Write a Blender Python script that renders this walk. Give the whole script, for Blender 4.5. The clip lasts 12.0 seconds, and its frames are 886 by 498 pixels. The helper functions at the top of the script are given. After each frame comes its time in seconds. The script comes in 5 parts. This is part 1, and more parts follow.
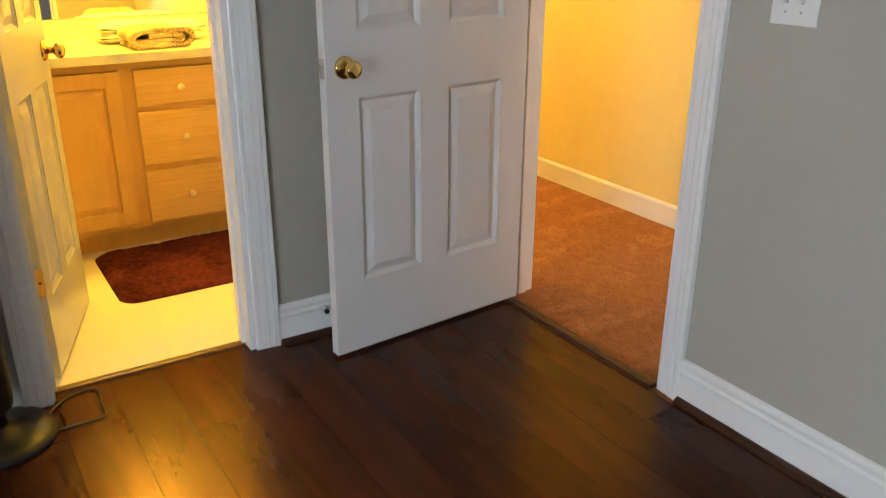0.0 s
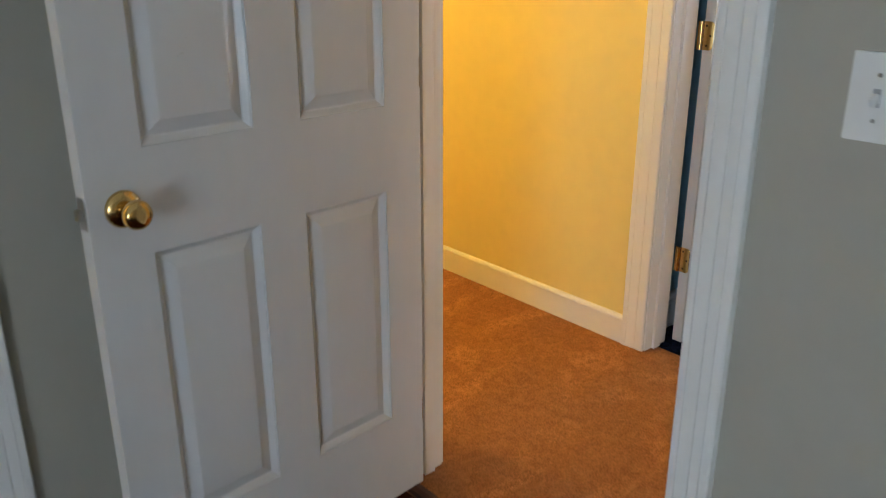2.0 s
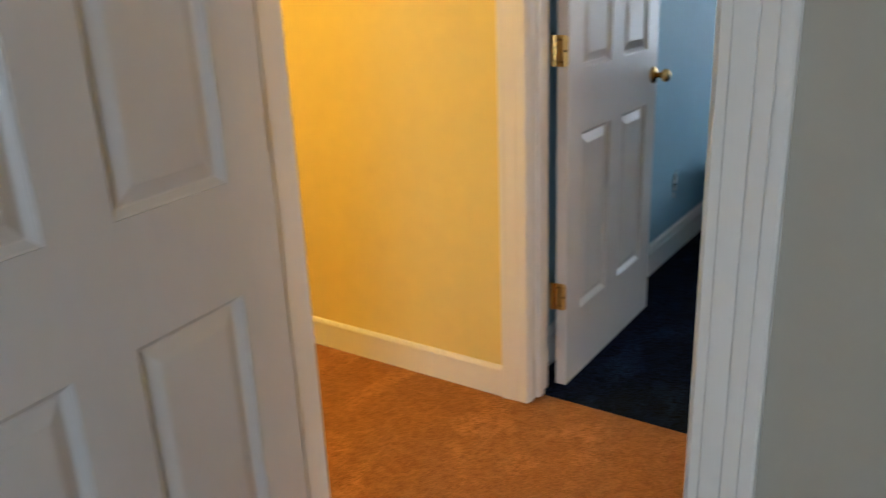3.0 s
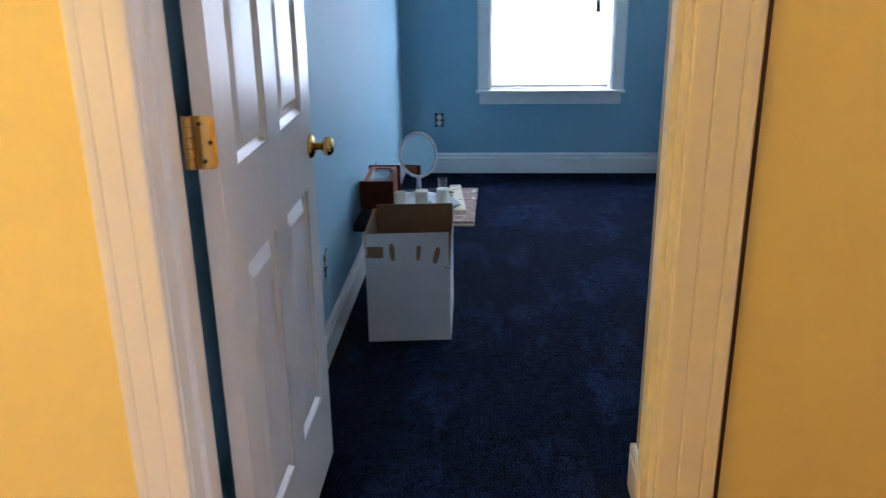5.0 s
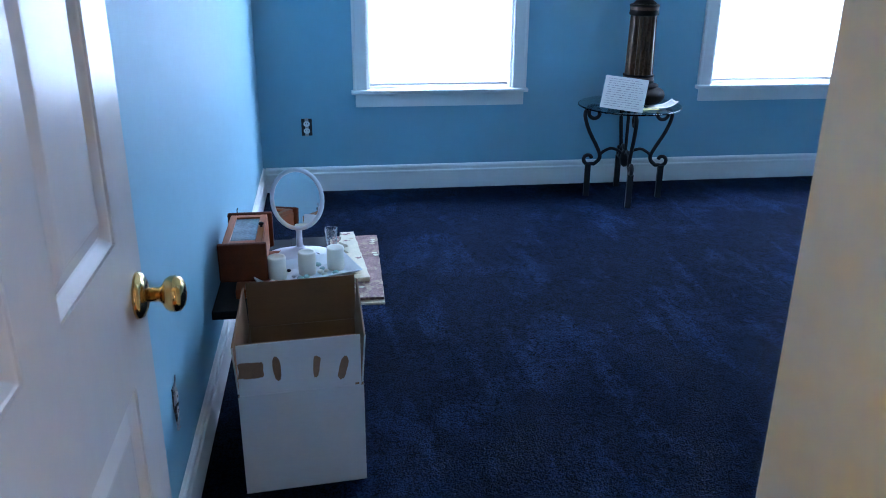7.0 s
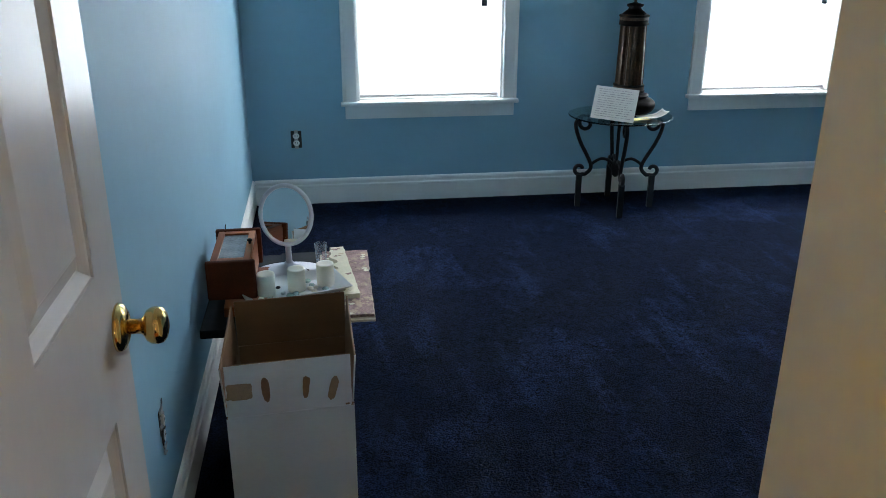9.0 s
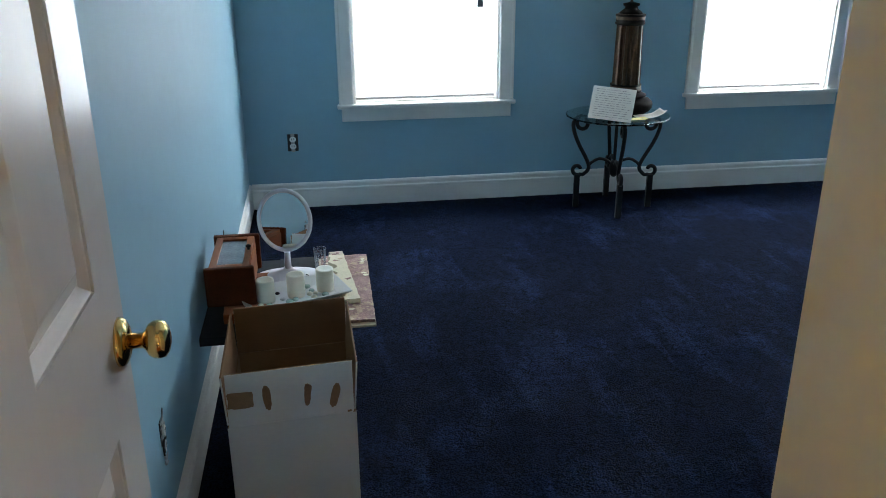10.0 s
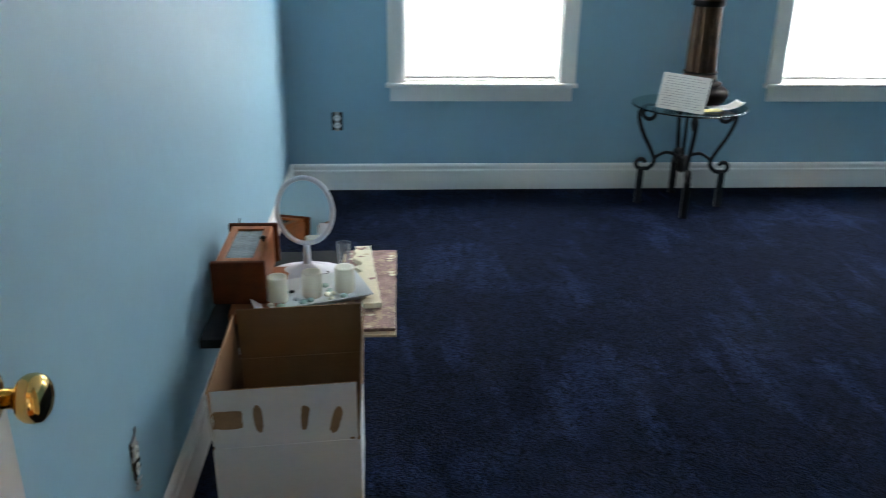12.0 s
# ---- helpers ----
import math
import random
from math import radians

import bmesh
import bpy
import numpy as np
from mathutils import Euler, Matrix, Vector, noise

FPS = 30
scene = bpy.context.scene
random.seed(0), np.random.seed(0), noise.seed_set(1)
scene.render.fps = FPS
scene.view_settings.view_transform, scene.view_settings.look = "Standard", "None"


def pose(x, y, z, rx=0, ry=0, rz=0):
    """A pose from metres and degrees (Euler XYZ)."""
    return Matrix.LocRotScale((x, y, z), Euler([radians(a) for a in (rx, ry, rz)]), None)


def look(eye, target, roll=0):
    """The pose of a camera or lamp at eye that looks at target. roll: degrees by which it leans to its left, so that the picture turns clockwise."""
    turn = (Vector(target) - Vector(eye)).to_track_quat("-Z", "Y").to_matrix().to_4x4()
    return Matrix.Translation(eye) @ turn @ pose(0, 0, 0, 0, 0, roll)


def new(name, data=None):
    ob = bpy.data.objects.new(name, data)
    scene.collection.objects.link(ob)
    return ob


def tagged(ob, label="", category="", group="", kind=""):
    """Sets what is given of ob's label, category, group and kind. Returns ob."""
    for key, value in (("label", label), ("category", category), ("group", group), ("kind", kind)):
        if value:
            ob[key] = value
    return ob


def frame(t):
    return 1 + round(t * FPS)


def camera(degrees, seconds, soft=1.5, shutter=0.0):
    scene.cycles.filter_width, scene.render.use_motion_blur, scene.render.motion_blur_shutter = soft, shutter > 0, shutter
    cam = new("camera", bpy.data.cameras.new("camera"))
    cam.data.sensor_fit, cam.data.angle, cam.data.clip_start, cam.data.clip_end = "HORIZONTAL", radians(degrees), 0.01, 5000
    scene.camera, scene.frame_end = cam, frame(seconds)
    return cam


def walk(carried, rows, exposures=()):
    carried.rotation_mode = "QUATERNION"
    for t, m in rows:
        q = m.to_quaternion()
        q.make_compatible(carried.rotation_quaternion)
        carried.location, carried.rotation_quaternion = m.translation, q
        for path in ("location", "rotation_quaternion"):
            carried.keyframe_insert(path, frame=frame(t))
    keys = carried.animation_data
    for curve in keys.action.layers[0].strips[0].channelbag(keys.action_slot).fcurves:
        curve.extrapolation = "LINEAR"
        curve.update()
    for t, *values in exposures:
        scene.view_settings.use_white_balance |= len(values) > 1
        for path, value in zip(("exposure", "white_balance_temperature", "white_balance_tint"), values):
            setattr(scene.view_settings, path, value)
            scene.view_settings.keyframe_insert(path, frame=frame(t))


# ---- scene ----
cam = camera(56.7, 12.0, soft=0.9, shutter=0.45)

# seconds, eye, target, roll
PATH = [
    (0, (2.221, -1.704, 1.296), (0.65, -0.709, 0.561), 0.3),
    (0.5, (2.069, -1.536, 1.293), (0.468, -0.563, 0.593), 0.4),
    (1, (1.858, -1.407, 1.316), (0.267, -0.42, 0.612), 0.6),
    (1.5, (1.661, -1.282, 1.315), (0.174, -0.123, 0.647), -0.1),
    (2, (1.444, -1.14, 1.324), (0.016, 0.086, 0.646), 0.0),
    (2.5, (1.204, -1.053, 1.32), (-0.149, 0.287, 0.709), -2.1),
    (3, (1.017, -0.937, 1.332), (-0.053, 0.618, 0.671), -2.4),
    (5, (0.426, -0.064, 1.351), (0.316, 1.821, 0.691), -0.8),
    (5.5, (0.332, 0.186, 1.364), (0.437, 2.064, 0.683), -0.2),
    (6, (0.318, 0.449, 1.348), (0.527, 2.318, 0.668), -0.4),
    (6.5, (0.312, 0.73, 1.352), (0.527, 2.591, 0.652), -0.2),
    (7, (0.236, 0.937, 1.359), (0.49, 2.784, 0.634), 0.5),
    (7.5, (0.246, 0.984, 1.383), (0.503, 2.826, 0.647), -0.1),
    (9.5, (0.241, 0.966, 1.373), (0.519, 2.817, 0.669), 0.3),
    (10, (0.235, 0.989, 1.38), (0.518, 2.837, 0.671), -0.3),
    (10.5, (0.231, 1.018, 1.366), (0.581, 2.853, 0.652), -0.3),
    (11, (0.256, 1.081, 1.355), (0.667, 2.896, 0.624), 0.3),
    (11.5, (0.32, 1.183, 1.353), (0.678, 3.005, 0.609), 0.9),
    (12, (0.355, 1.264, 1.341), (0.484, 3.11, 0.583), 0.9),
]

# exposure and white balance follow the camera's own
EXPOSURES = [
    (0.0, 0.02, 6000, 14),
    (1.0, -0.27, 5700, 14),
    (2.0, -0.42, 5650, 8),
    (3.0, -0.50, 5900, 10),
    (5.0, -0.20, 5500, 16),
    (5.5, -0.04, 5000, 20),
    (6.5, 0.30, 4650, 17),
    (7.0, 0.24, 4800, 15),
    (7.5, 0.05, 5000, 12),
    (9.5, -0.22, 6400, 10),
    (11.0, -0.08, 6400, 10),
    (12.0, 0.13, 6950, 12),
]

walk(cam, [(t, look(eye, target, roll)) for t, eye, target, roll in PATH], EXPOSURES)

# ---- world and large lights ----
world = bpy.data.worlds.new("overcast_sky")
scene.world = world
world.use_nodes = True
wn = world.node_tree
sky = wn.nodes.new("ShaderNodeTexSky")
sky.sky_type = "NISHITA"
sky.sun_disc = False
sky.sun_elevation = radians(40)
sky.sun_rotation = radians(200)
wn.links.new(sky.outputs["Color"], wn.nodes["Background"].inputs["Color"])
wn.nodes["Background"].inputs["Strength"].default_value = 0.12


def area_light(name, m, sx, sy, power, color):
    data = bpy.data.lights.new(name, "AREA")
    data.shape, data.size, data.size_y, data.energy, data.color = "RECTANGLE", sx, sy, power, color
    ob = new(name, data)
    ob.matrix_world = m
    return ob


def bulb_light(name, p, power, color, radius):
    data = bpy.data.lights.new(name, "POINT")
    data.energy, data.color, data.shadow_soft_size = power, color, radius
    ob = new(name, data)
    ob.location = p
    return ob


DAY = (0.90, 0.96, 1.0)
WARM = (1.0, 0.62, 0.12)
HALL_WARM = (1.0, 0.70, 0.50)
BATH_WARM = (1.0, 0.56, 0.03)
NORTH_DAY = (0.85, 0.94, 1.0)
# daylight in two blue room window openings and the grey room's added, unseen window
area_light("daylight_blue_1", pose(0.83, 5.50, 1.33, -90, 0, 0), 0.80, 1.5, 76, DAY)
area_light("daylight_blue_2", pose(2.76, 5.50, 1.33, -90, 0, 0), 0.80, 1.5, 104, DAY)
area_light("daylight_grey", pose(2.75, -4.44, 1.00, 90, 0, 0), 1.5, 1.4, 62, NORTH_DAY)
# hall ceiling lamp, unseen fill added in the hall, lamp over the bathroom mirror
bulb_light("hall_bulb_west", (-1.50, -0.27, 2.20), 88, WARM, 0.05)
bulb_light("hall_fill_east", (2.35, 0.52, 2.25), 30, HALL_WARM, 0.12)
bulb_light("bath_bulb", (-1.40, -1.0, 2.05), 128, BATH_WARM, 0.12)

# ---- materials ----
def mat(name, col, rough=0.5, var=0.06, scale=6.0, bump=0.0, bscale=200.0, metal=0.0, stretch=None, col2=None, spec=0.5):
    """A surface with two scales of variation in colour and a fine relief."""
    m = bpy.data.materials.new(name)
    m.use_nodes = True
    n, l = m.node_tree.nodes, m.node_tree.links
    b = n["Principled BSDF"]
    b.inputs["Roughness"].default_value = rough
    b.inputs["Metallic"].default_value = metal
    b.inputs["Specular IOR Level"].default_value = spec
    tc = n.new("ShaderNodeTexCoord")
    mp = n.new("ShaderNodeMapping")
    if stretch:
        mp.inputs["Scale"].default_value = stretch
    l.new(tc.outputs["Object"], mp.inputs["Vector"])
    big, small = n.new("ShaderNodeTexNoise"), n.new("ShaderNodeTexNoise")
    big.inputs["Scale"].default_value, small.inputs["Scale"].default_value = scale, scale * 9
    big.inputs["Detail"].default_value, small.inputs["Detail"].default_value = 4, 5
    add = n.new("ShaderNodeMath")
    add.operation = "ADD"
    l.new(mp.outputs["Vector"], big.inputs["Vector"])
    l.new(mp.outputs["Vector"], small.inputs["Vector"])
    l.new(big.outputs["Fac"], add.inputs[0])
    l.new(small.outputs["Fac"], add.inputs[1])
    ramp = n.new("ShaderNodeMapRange")
    ramp.inputs["From Min"].default_value, ramp.inputs["From Max"].default_value = 0.6, 1.4
    l.new(add.outputs[0], ramp.inputs["Value"])
    mix = n.new("ShaderNodeMix")
    mix.data_type = "RGBA"
    a = tuple(max(0.0, c * (1 - var)) for c in col)
    z = tuple(min(1.0, c * (1 + var)) for c in (col2 or col))
    mix.inputs[6].default_value, mix.inputs[7].default_value = (*a, 1), (*z, 1)
    l.new(ramp.outputs["Result"], mix.inputs[0])
    l.new(mix.outputs[2], b.inputs["Base Color"])
    if bump:
        rel = n.new("ShaderNodeTexNoise")
        rel.inputs["Scale"].default_value, rel.inputs["Detail"].default_value = bscale, 3
        l.new(mp.outputs["Vector"], rel.inputs["Vector"])
        bp = n.new("ShaderNodeBump")
        bp.inputs["Strength"].default_value, bp.inputs["Distance"].default_value = bump, 0.002
        l.new(rel.outputs["Fac"], bp.inputs["Height"])
        l.new(bp.outputs["Normal"], b.inputs["Normal"])
    return m


def glass(name, tint=(1, 1, 1), rough=0.0):
    m = bpy.data.materials.new(name)
    m.use_nodes = True
    b = m.node_tree.nodes["Principled BSDF"]
    b.inputs["Base Color"].default_value = (*tint, 1)
    b.inputs["Transmission Weight"].default_value, b.inputs["Roughness"].default_value = 1.0, rough
    b.inputs["IOR"].default_value = 1.45
    return m


M_GREY = mat("greige wall paint", (0.43, 0.407, 0.343), 0.55, 0.03, 2.0, 0.10, 260)
M_HALL = mat("pale yellow wall paint", (0.84, 0.695, 0.265), 0.55, 0.03, 2.0, 0.10, 260)
M_BLUE = mat("sky blue wall paint", (0.27, 0.455, 0.565), 0.56, 0.03, 2.0, 0.12, 240, spec=0.30)
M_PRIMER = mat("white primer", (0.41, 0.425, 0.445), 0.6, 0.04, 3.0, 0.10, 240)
M_CEIL = mat("white ceiling paint", (0.88, 0.88, 0.86), 0.8, 0.02, 2.0, 0.15, 120)
M_TRIM = mat("white gloss trim paint", (0.84, 0.83, 0.80), 0.32, 0.02, 5.0, 0.06, 60)
M_DOOR = mat("white door paint", (0.66, 0.66, 0.655), 0.27, 0.02, 4.0, 0.25, 26, stretch=(1.0, 6.0, 0.35))
M_BRASS = mat("polished brass", (0.66, 0.46, 0.17), 0.15, 0.08, 30.0, metal=1.0)
M_STEEL = mat("dull steel", (0.45, 0.43, 0.40), 0.35, 0.10, 30.0, metal=1.0)
M_SCREW = mat("tarnished screw", (0.10, 0.065, 0.03), 0.45, 0.2, 30.0, metal=0.8)
M_DARK = mat("dark gap", (0.02, 0.018, 0.015), 0.8, 0.1)
M_CRACK = mat("brown open crack", (0.06, 0.028, 0.012), 0.85, 0.2)
M_TAN = mat("tan carpet", (0.36, 0.25, 0.155), 0.95, 0.28, 9.0, 1.0, 420, spec=0.1)
M_NAVY = mat("navy carpet", (0.010, 0.017, 0.055), 0.9, 0.45, 3.0, 1.0, 380, spec=0.25)
M_VINYL = mat("cream vinyl floor", (0.78, 0.74, 0.62), 0.30, 0.03, 3.0, 0.05, 50)
M_BATHWALL = mat("cream bathroom paint", (0.80, 0.75, 0.60), 0.5, 0.03, 2.0, 0.08, 240)
M_MAPLE = mat("honey maple", (0.70, 0.41, 0.105), 0.38, 0.05, 1.2, 0.04, 40, stretch=(3.0, 3.0, 0.5), col2=(0.74, 0.46, 0.14))
M_MAPLE_FLAT = mat("honey maple, grain across", (0.70, 0.41, 0.105), 0.38, 0.09, 1.6, 0.04, 40, stretch=(3.0, 0.35, 7.0), col2=(0.76, 0.49, 0.16))
M_BLACKMETAL = mat("black lacquered metal", (0.010, 0.009, 0.008), 0.45, 0.15, 10.0, spec=0.25)
M_MIRROR = mat("mirror silver", (0.92, 0.93, 0.93), 0.02, 0.0, metal=1.0)
M_GLASS = glass("clear glass")
M_WHITEPL = mat("white plastic", (0.80, 0.79, 0.76), 0.35, 0.02, 8.0)


# ---- mesh helpers ----
def part(name, bm, material, parent=None, label="", smooth=False):
    """Links a bmesh as one mesh object under a thing or a part."""
    me = bpy.data.meshes.new(name)
    bmesh.ops.recalc_face_normals(bm, faces=bm.faces)
    bm.to_mesh(me)
    bm.free()
    if smooth:
        for p in me.polygons:
            p.use_smooth = True
    me.materials.append(material)
    ob = new(name, me)
    if parent:
        ob.parent = parent
    if label:
        ob["label"] = label
    return ob


def thing(name, m, label="", category="", group="", kind=""):
    ob = new(name)
    ob.matrix_world = m
    ob.empty_display_size = 0.1
    return tagged(ob, label, category, group, kind)


def box(bm, x0, x1, y0, y1, z0, z1, bevel=0.0):
    r = bmesh.ops.create_cube(bm, size=1)
    v = r["verts"]
    bmesh.ops.scale(bm, vec=(x1 - x0, y1 - y0, z1 - z0), verts=v)
    bmesh.ops.translate(bm, vec=((x0 + x1) / 2, (y0 + y1) / 2, (z0 + z1) / 2), verts=v)
    if bevel:
        e = list({e for q in v for e in q.link_edges})
        bmesh.ops.bevel(bm, geom=e, offset=bevel, segments=2, affect="EDGES", profile=0.6)
    return bm


def boxed(*a, bevel=0.0):
    return box(bmesh.new(), *a, bevel=bevel)


def turned(profile, segs=32, m=None, bm=None, close=False):
    """A lathe body from (radius, height) pairs about z."""
    bm = bm or bmesh.new()
    rings = []
    for r, h in profile:
        rings.append([bm.verts.new((m or Matrix()) @ Vector((r * math.cos(2 * math.pi * i / segs), r * math.sin(2 * math.pi * i / segs), h))) for i in range(segs)])
    for a, b in zip(rings, rings[1:]):
        for i in range(segs):
            bm.faces.new((a[i], a[(i + 1) % segs], b[(i + 1) % segs], b[i]))
    bm.faces.new(rings[0][::-1])
    bm.faces.new(rings[-1])
    return bm


def tube(points, radius, segs=10, bm=None, flat=1.0, taper=None):
    """A bar swept along a line of points."""
    bm = bm or bmesh.new()
    pts = [Vector(p) for p in points]
    rings, up = [], Vector((0.13, 0.97, 0.21)).normalized()
    for i, p in enumerate(pts):
        t = (pts[min(i + 1, len(pts) - 1)] - pts[max(i - 1, 0)]).normalized()
        a = up.cross(t)
        if a.length < 1e-3:
            a = Vector((1, 0, 0)).cross(t)
        a.normalize()
        b = t.cross(a)
        up = b
        r = radius * (taper[i] if taper else 1)
        rings.append([bm.verts.new(p + a * r * math.cos(2 * math.pi * k / segs) + b * r * flat * math.sin(2 * math.pi * k / segs)) for k in range(segs)])
    for a, b in zip(rings, rings[1:]):
        for k in range(segs):
            bm.faces.new((a[k], a[(k + 1) % segs], b[(k + 1) % segs], b[k]))
    bm.faces.new(rings[0][::-1])
    bm.faces.new(rings[-1])
    return bm


def spline(points, steps=8):
    """A smooth line through the points."""
    p = [Vector(q) for q in points]
    p = [p[0] * 2 - p[1]] + p + [p[-1] * 2 - p[-2]]
    out = []
    for i in range(1, len(p) - 2):
        for s in range(steps):
            t = s / steps
            out.append(0.5 * ((2 * p[i]) + (p[i + 1] - p[i - 1]) * t + (2 * p[i - 1] - 5 * p[i] + 4 * p[i + 1] - p[i + 2]) * t * t + (3 * p[i] - p[i - 1] - 3 * p[i + 1] + p[i + 2]) * t ** 3))
    out.append(p[-2])
    return out


def strip(profile, a, b, out, up=None, bm=None, cut_a=0.0, cut_b=0.0):
    """Runs a moulding's profile of (across, proud) pairs from a to b. across goes along up, proud along out. cut: how far an end runs on per unit of across (a mitre)."""
    bm = bm or bmesh.new()
    a, b, out, up = Vector(a), Vector(b), Vector(out), Vector(up)
    d = (b - a).normalized()
    ra = [bm.verts.new(a + up * u + out * v - d * cut_a * u) for u, v in profile]
    rb = [bm.verts.new(b + up * u + out * v + d * cut_b * u) for u, v in profile]
    k = len(profile)
    for i in range(k):
        bm.faces.new((ra[i], ra[(i + 1) % k], rb[(i + 1) % k], rb[i]))
    bm.faces.new(ra[::-1])
    bm.faces.new(rb)
    return bm


# across, proud: casing round a door, from the opening outwards; baseboard, from the floor up
CASING = [(0, 0), (0, 0.010), (0.003, 0.012), (0.014, 0.0125), (0.0148, 0.0098), (0.0162, 0.0098), (0.017, 0.0135), (0.040, 0.0145), (0.0408, 0.0116), (0.0422, 0.0116),
          (0.043, 0.0160), (0.060, 0.0175), (0.0608, 0.0146), (0.0622, 0.0146), (0.063, 0.0185), (0.075, 0.0185), (0.078, 0.016), (0.078, 0)]
CASING_SOFT = [(0, 0), (0, 0.009), (0.002, 0.0115), (0.006, 0.0125), (0.026, 0.0130), (0.0272, 0.0116), (0.0286, 0.0116), (0.030, 0.0136), (0.058, 0.0156), (0.0592, 0.0146), (0.0606, 0.0146),
               (0.062, 0.0164), (0.070, 0.0178), (0.075, 0.0176), (0.078, 0.015), (0.078, 0)]
BASE_HALL = [(0, 0), (0, 0.012), (0.086, 0.012), (0.091, 0.0135), (0.097, 0.012), (0.103, 0.008), (0.106, 0)]
BASE = [(0, 0), (0, 0.014), (0.092, 0.014), (0.097, 0.017), (0.103, 0.0165), (0.108, 0.0115), (0.116, 0.0115), (0.121, 0.014), (0.129, 0.013), (0.135, 0.008), (0.138, 0)]


def structure(ob, label, category):
    return tagged(ob, label, category, "", "structure")


def wall(name, material, label, solid, holes=(), axis="x"):
    """A wall x0, x1, y0, y1, z0, z1 with openings (from, to, bottom, top) along its axis, as one mesh of butted blocks."""
    x0, x1, y0, y1, z0, z1 = solid
    bm = bmesh.new()
    lo, hi = (x0, x1) if axis == "x" else (y0, y1)

    def put(a, b, c, d):
        if b - a > 1e-4 and d - c > 1e-4:
            if axis == "x":
                box(bm, a, b, y0, y1, c, d)
            else:
                box(bm, x0, x1, a, b, c, d)
    at = lo
    for a, b, c, d in sorted(holes):
        put(at, a, z0, z1)
        put(a, b, z0, c)
        put(a, b, d, z1)
        at = b
    put(at, hi, z0, z1)
    bmesh.ops.remove_doubles(bm, verts=bm.verts, dist=1e-5)
    return structure(part(name, bm, material), label, "wall")


def skirting(name, a, b, out, label="white painted wooden baseboard with a moulded top", prof=BASE):
    return structure(part(name, strip(prof, a, b, out, (0, 0, 1)), M_TRIM), label, "baseboard")


def door_trim(name, lo, hi, top, plane, axis, face, label, width, shape=CASING):
    """Casing on three sides of an opening lo..hi with its head at top, on the wall face at `plane`. axis: the one the wall runs along; face: +1 or -1, the way that it looks."""
    def P(s, z):
        return (s, plane, z) if axis == "x" else (plane, s, z)
    out = (0, face, 0) if axis == "x" else (face, 0, 0)
    along = Vector((1, 0, 0)) if axis == "x" else Vector((0, 1, 0))
    e = thing(name, Matrix(), label, "door casing", "", "structure")
    prof = [(u * width / 0.078, v) for u, v in shape]
    part("casing_leg", strip(prof, P(lo, 0), P(lo, top), out, -along, cut_b=1.0), M_TRIM, e)
    part("casing_leg", strip(prof, P(hi, 0), P(hi, top), out, along, cut_b=1.0), M_TRIM, e)
    part("casing_head", strip(prof, P(lo, top), P(hi, top), out, (0, 0, 1), cut_a=1.0, cut_b=1.0), M_TRIM, e)
    return e


def jamb(name, lo, hi, top, p0, p1, axis, stop, label):
    """The lining of an opening (its inner faces are at lo, hi, top) through a wall p0..p1, with a stop strip at `stop`."""
    t = 0.019
    e = thing(name, Matrix(), label, "door frame", "", "structure")

    def blk(nm, a, b, q0, q1, z0, z1, bev=0.001):
        part(nm, boxed(a, b, q0, q1, z0, z1, bevel=bev) if axis == "x" else boxed(q0, q1, a, b, z0, z1, bevel=bev), M_TRIM, e)
    blk("jamb_side", lo - t, lo, p0, p1, 0, top)
    blk("jamb_side", hi, hi + t, p0, p1, 0, top)
    blk("jamb_head", lo - t, hi + t, p0, p1, top, top + t)
    s0, s1 = stop
    blk("stop_strip", lo, lo + 0.011, s0, s1, 0, top - 0.011)
    blk("stop_strip", hi - 0.011, hi, s0, s1, 0, top - 0.011)
    blk("stop_strip", lo, hi, s0, s1, top - 0.011, top)
    return e


H = 2.44
DOORTOP = 2.045
# ---- structure: grey room, bathroom, hall, blue room ----
wall("wall_hall_grey", M_GREY, "greige painted wall with the open hall doorway", (-0.115, 3.6, 0.0, 0.112, 0, H), [(-0.039, 0.765, 0, DOORTOP + 0.02)])
wall("wall_bath_grey", M_GREY, "greige painted wall with the bathroom doorway", (-0.23, -0.115, -4.3, 0.112, 0, H), [(-1.571, -0.945, 0, DOORTOP + 0.02)], "y")
wall("wall_grey_east", M_GREY, "plain greige painted wall", (3.6, 3.72, -4.3, 0.112, 0, H))
wall("wall_grey_south", M_GREY, "unseen greige painted wall with the added window", (-0.23, 3.72, -4.42, -4.3, 0, H), [(2.0, 3.5, 0.30, 1.70)])
wall("wall_bath_north", M_BATHWALL, "cream bathroom wall", (-2.6, -0.23, -0.50, -0.40, 0, H))
wall("wall_bath_mirror", M_BATHWALL, "cream bathroom wall behind the vanity", (-1.87, -1.75, -2.7, -0.50, 0, H))
wall("wall_bath_south", M_BATHWALL, "plain cream bathroom wall", (-1.75, -0.23, -2.7, -2.6, 0, H))
wall("wall_hall_stub", M_HALL, "pale yellow hall wall end", (-0.38, -0.23, -0.40, 0.112, 0, H))
wall("wall_hall_west", M_HALL, "plain pale yellow hall wall", (-2.72, -2.6, -0.50, 1.222, 0, H))
wall("wall_hall_east", M_HALL, "plain pale yellow hall wall", (3.0, 3.12, 0.112, 1.10, 0, H))
wall("wall_blue_hall_side", M_HALL, "pale yellow hall wall with the blue room doorway", (-2.6, 4.6, 1.10, 1.16, 0, H), [(-0.091, 0.717, 0, DOORTOP + 0.02)])
